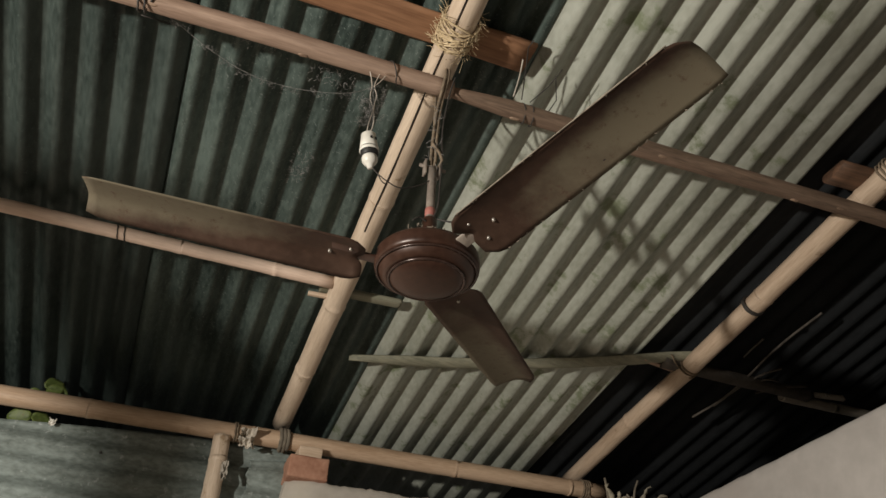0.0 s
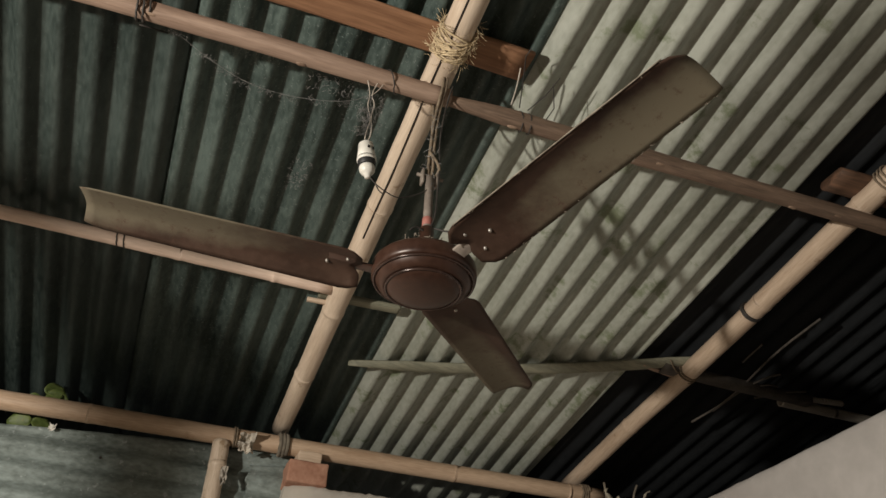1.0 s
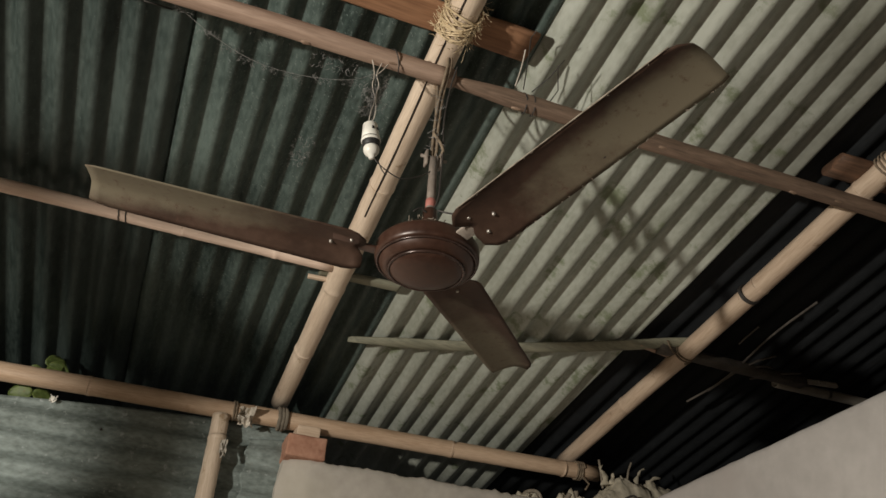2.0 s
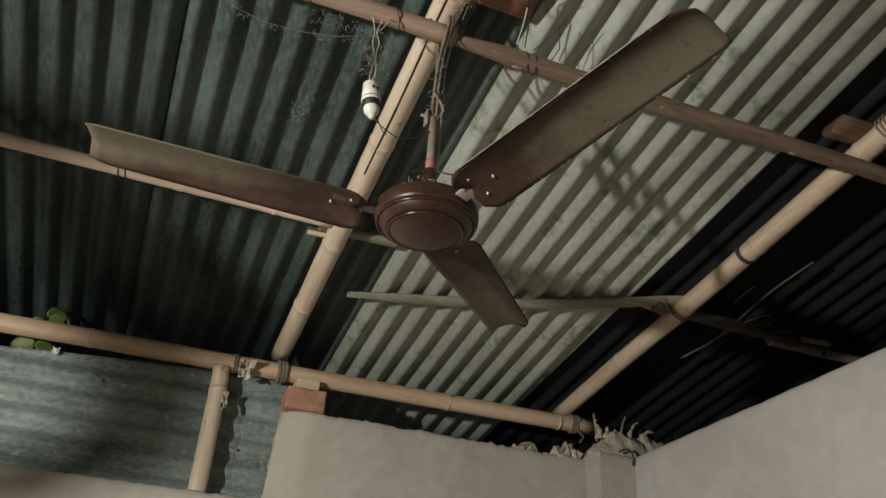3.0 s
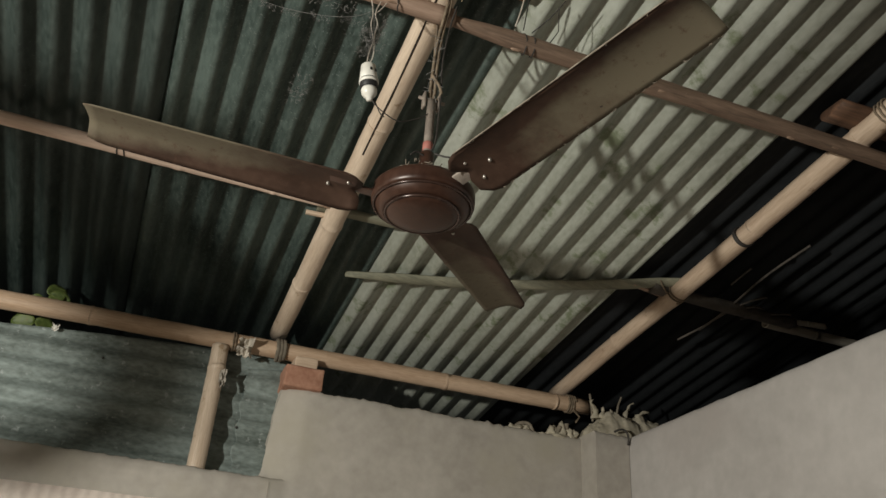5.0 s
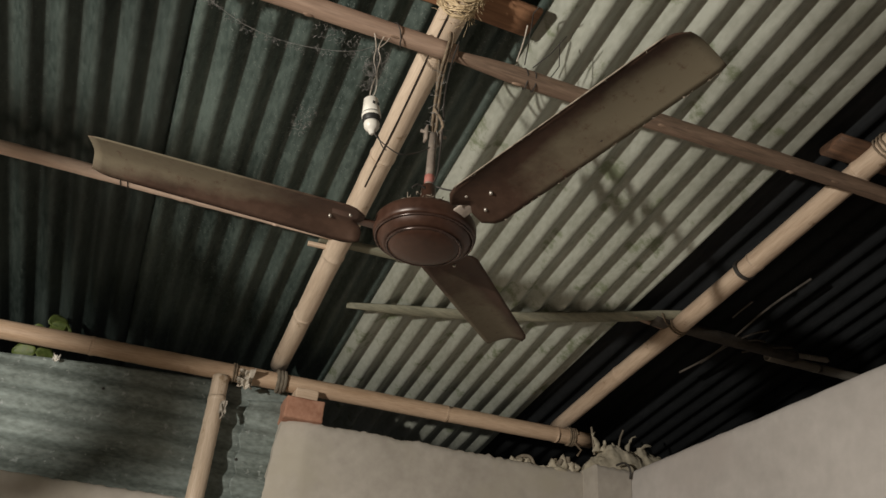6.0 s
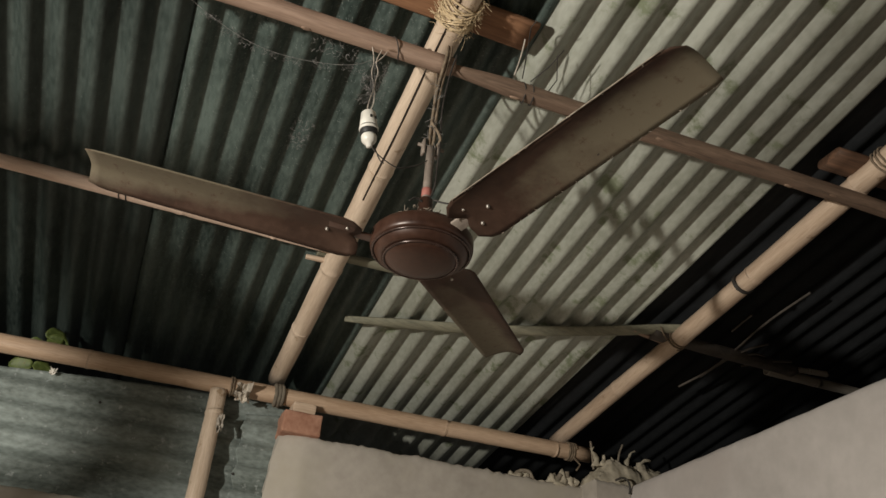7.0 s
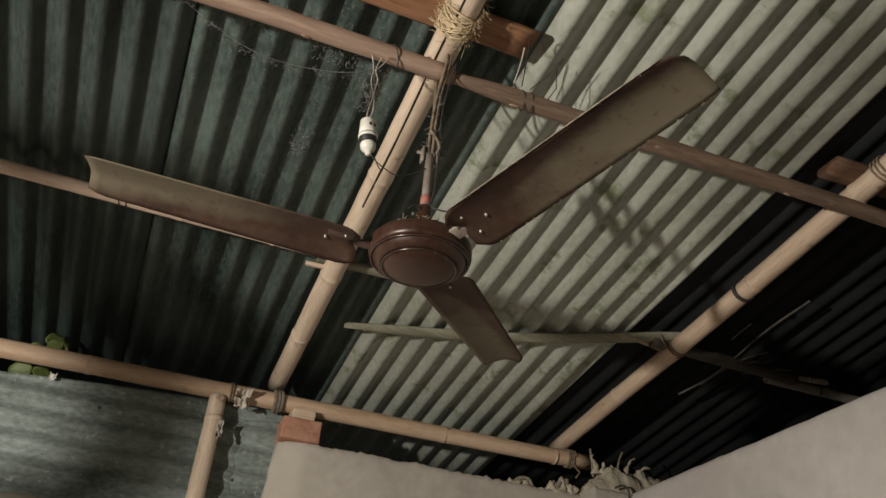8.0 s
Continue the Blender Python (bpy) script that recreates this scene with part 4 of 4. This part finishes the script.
def mortar(name, lumps, label, seed, category="mortar"):
    ob = empty(name, Matrix.Translation(lumps[0][0]))
    base = Vector(lumps[0][0])
    for k, (c, s) in enumerate(lumps):
        bm = bmesh.new()
        lump(bm, Vector(c) - base, s, seed + k * 1.37)
        part("lump", bm, M_MORTAR, ob)
    return tagged(ob, label, category)


def mound(name, x0, x1, y0, y1, foot, tops, label, seed):
    """Slumped mortar over a wall top: a bed with a broken outline, higher along its middle."""
    bm = bmesh.new()
    nx, ny = 90, 22
    g = []
    for i in range(nx + 1):
        u = i / nx
        x = x0 + (x1 - x0) * u
        k = min(int(u * (len(tops) - 1)), len(tops) - 2)
        f = u * (len(tops) - 1) - k
        crest = tops[k] + (tops[k + 1] - tops[k]) * f
        row = []
        for j in range(ny + 1):
            v = j / ny
            y = y0 + (y1 - y0) * v
            q = Vector((x * 16, y * 16, seed))
            rough = noise.fractal(q, 0.9, 2.1, 5) * 0.024 + abs(noise.noise(q * 2.7)) * 0.012
            shape = math.sin(math.pi * min(1, v * 1.25)) ** 0.6 if v < 0.8 else 0.0
            z = foot + (crest - foot) * shape + rough * (0.25 + shape)
            row.append(bm.verts.new((x + noise.noise(q * 1.3) * 0.006, y + noise.noise(q * 1.9 + Vector((0, 9, 0))) * 0.008, max(z, foot - 0.02))))
        g.append(row)
    for a, b in zip(g, g[1:]):
        for j in range(ny):
            bm.faces.new((a[j], a[j + 1], b[j + 1], b[j]))
    r = bmesh.ops.extrude_face_region(bm, geom=bm.faces[:])
    for v in r["geom"]:
        if isinstance(v, bmesh.types.BMVert):
            v.co.z = foot - 0.03
    return tagged(part(name, bm, M_MORTAR), label, "mortar")


mound("mortar_bed", 1.562, 1.93, 2.622, 2.790, 2.398, (2.405, 2.450, 2.485, 2.500, 2.492, 2.492, 2.500, 2.498, 2.47, 2.43), "slumped rough mortar over the column head and wall corner", 2.0)
rng = random.Random(12)
CURLS = ((1.615, 2.48, 0.070, -22), (1.64, 2.485, 0.045, 10), (1.715, 2.475, 0.060, -25), (1.742, 2.475, 0.100, 40), (1.79, 2.475, 0.090, 60), (1.825, 2.465, 0.050, 60), (1.90, 2.43, 0.060, 20))
for x, z, tall, lean in CURLS:
    # a dried splash of mortar, bent over at its tip
    q, a, pts = Vector((x, 2.71 + rng.uniform(-0.015, 0.015), z)), radians(rng.uniform(-12, 8)), []
    for k in range(8):
        pts.append(q.copy())
        q = q + Vector((math.sin(a), rng.uniform(-0.2, 0.1), math.cos(a))) * tall / 7
        a += radians(lean) / 4.0
    body = tube(pts, [0.0125 * (1.25 if k < 2 else 1.0) * (1 - 0.085 * k) * rng.uniform(0.65, 1.25) for k in range(8)], 9)
    for v in body.verts:
        v.co += Vector((noise.noise(v.co * 70), noise.noise(v.co * 70 + Vector((5, 0, 0))), noise.noise(v.co * 70 + Vector((0, 7, 0))))) * 0.009
    tagged(part("mortar_splash", body, M_MORTAR), "dried curl of splashed mortar on the heap", "mortar")
mortar("mortar_heap", [((1.31, 2.76, 2.395), (0.035, 0.03, 0.035)), ((1.35, 2.76, 2.40), (0.022, 0.025, 0.03)), ((1.47, 2.75, 2.392), (0.05, 0.03, 0.028)), ((1.40, 2.76, 2.388), (0.04, 0.03, 0.018)), ((1.455, 2.745, 2.405), (0.018, 0.02, 0.04)), ((1.492, 2.742, 2.408), (0.024, 0.02, 0.05)), ((1.532, 2.745, 2.405), (0.03, 0.025, 0.04))], "rough lumps of dried mortar on the wall top", 5.0)
for pts, r in (
    ([(1.610, 2.715, 2.47), (1.603, 2.71, 2.53), (1.594, 2.705, 2.572)], 0.0032),
    ([(1.718, 2.725, 2.46), (1.722, 2.72, 2.545), (1.740, 2.715, 2.588)], 0.0030),
    ([(1.46, 2.74, 2.38), (1.467, 2.735, 2.41), (1.480, 2.73, 2.432)], 0.007),
    ([(1.505, 2.74, 2.38), (1.51, 2.735, 2.42), (1.507, 2.73, 2.448)], 0.006),
    ([(1.30, 2.755, 2.40), (1.32, 2.75, 2.425), (1.36, 2.745, 2.43), (1.375, 2.745, 2.40)], 0.005),
):
    hang("bent_rod", [pts], r * 1.4, M_MORTAR_DARK, "bent rod end crusted with mortar", "rod", 8, "stem")
hang("black_wire", [[(1.63, 2.60, 2.405), (1.655, 2.592, 2.418), (1.675, 2.59, 2.412), (1.688, 2.596, 2.390), (1.686, 2.60, 2.365)]], 0.004, M_WIRE, "short black wire bent over the column head", "wire")


def brick_at(name, lo, hi, label, material, seed, bevel=0.006, category="brick"):
    bm = box(lo, hi, bevel, 3)
    bmesh.ops.subdivide_edges(bm, edges=[e for e in bm.edges if e.calc_length() > 0.03], cuts=4, use_grid_fill=True)
    for v in bm.verts:
        v.co += Vector((noise.noise(v.co * 40 + Vector((seed, 0, 0))), noise.noise(v.co * 40 + Vector((0, seed, 0))), noise.noise(v.co * 40 + Vector((0, 0, seed))))) * 0.0025
    return tagged(part(name, bm, material), label, category)


brick_at("brick", (0.441, 2.703, 2.394), (0.571, 2.83, 2.468), "red clay brick on the wall, bearing the eave beam", M_BRICK, 3.0)
brick_at("wood_shim", (0.470, 2.715, 2.467), (0.546, 2.82, 2.505), "pale wooden shim between brick and beam", M_BAMBOO, 6.0, 0.003, "shim")


def rag(name, centre, size, material, label, seed, category="rag"):
    """A crumpled scrap of cloth or paper."""
    bm = bmesh.new()
    n = 10
    g = []
    for j in range(n + 1):
        row = []
        for i in range(n + 1):
            u, v = i / n - 0.5, j / n - 0.5
            q = Vector((u * 3.1 + seed, v * 3.1, seed))
            ragged = 1 + 0.35 * noise.noise(Vector((math.atan2(v, u) * 2, seed, 1)))
            row.append(bm.verts.new(Vector(centre) + Vector((u * size[0] * ragged, noise.noise(q) * size[1], v * size[2] * ragged + noise.noise(q * 2) * 0.006))))
        g.append(row)
    for a, b in zip(g, g[1:]):
        for i in range(n):
            bm.faces.new((a[i], a[i + 1], b[i + 1], b[i]))
    r = bmesh.ops.extrude_face_region(bm, geom=bm.faces[:])
    bmesh.ops.translate(bm, verts=[v for v in r["geom"] if isinstance(v, bmesh.types.BMVert)], vec=(0, 0.001, 0))
    return tagged(part(name, bm, material, smooth=False), label, category)


rag("cloth_scrap", (0.297, 2.722, 2.500), (0.050, 0.05, 0.060), M_RAG, "crumpled pale scrap of cloth tucked under the beam", 2.0)
rag("paper_scrap", (-0.287, 2.80, 2.476), (0.020, 0.008, 0.020), M_WHITE, "small white scrap of paper on the tin edge", 5.0)
rag("torn_husk", (0.245, 2.722, 2.385), (0.020, 0.02, 0.055), M_BAMBOO_OLD, "torn dry husk hanging on the bamboo post", 9.0, "husk")


def leaf(parent, m, long, wide):
    bm = bmesh.new()
    n = 8
    g = []
    for i in range(n + 1):
        u = i / n
        w = wide * math.sin(math.pi * min(0.97, u * 0.92 + 0.06)) ** 0.75 / 2
        g.append([bm.verts.new((u * long, v * w, 0.10 * abs(v) * wide - 0.25 * long * u * u)) for v in (-1, -0.5, 0, 0.5, 1)])
    for a, b in zip(g, g[1:]):
        for k in range(4):
            bm.faces.new((a[k], a[k + 1], b[k + 1], b[k]))
    r = bmesh.ops.extrude_face_region(bm, geom=bm.faces[:])
    bmesh.ops.translate(bm, verts=[v for v in r["geom"] if isinstance(v, bmesh.types.BMVert)], vec=(0, 0, 0.0006))
    part("leaf", bm, M_LEAF, parent, m=m)


creeper = empty("creeper", pose(-0.345, 2.84, 2.468))
tagged(creeper, "green creeper leaves pushing in under the roof", "plant")
part("stem", tube([(0.0, 0.02, -0.05), (0.0, 0.01, 0.04), (0.01, 0.0, 0.13)], 0.003, 6), M_LEAF, creeper)
for x, z, rx, ry, rz, lg in ((0.0, 0.13, 70, -30, 20, 0.07), (0.01, 0.125, 80, 10, -10, 0.065), (0.0, 0.10, 60, 160, 15, 0.05), (-0.01, 0.03, 75, 10, 10, 0.075), (-0.01, 0.03, 80, 170, 0, 0.07), (0.02, 0.10, 60, -60, 0, 0.05)):
    leaf(creeper, pose(x, 0, z, rx, ry, rz), lg, 0.058)


def curtain(x0, x1, y, z0, z1, label):
    bm = bmesh.new()
    nx, nz = 420, 12
    g = []
    for j in range(nz + 1):
        row = []
        for i in range(nx + 1):
            x = x0 + (x1 - x0) * i / nx
            z = z0 + (z1 - z0) * j / nz + (0.010 * (x + 0.3) if j == nz else 0)
            ph = x * 190 + 3.0 * noise.noise(Vector((x * 8, 1, 0)))
            row.append(bm.verts.new((x, y + 0.0012 * math.sin(ph) + 0.005 * noise.noise(Vector((x * 12, z * 2, 4))), z)))
        g.append(row)
    for a, b in zip(g, g[1:]):
        for i in range(nx):
            bm.faces.new((a[i], a[i + 1], b[i + 1], b[i]))
    r = bmesh.ops.extrude_face_region(bm, geom=bm.faces[:])
    bmesh.ops.translate(bm, verts=[v for v in r["geom"] if isinstance(v, bmesh.types.BMVert)], vec=(0, 0.002, 0))
    return tagged(part("curtain", bm, M_MAT), label, "curtain")


curtain(-1.7, 0.75, 2.697, 0.25, 1.978, "pale cream pleated curtain hung on the low wall")
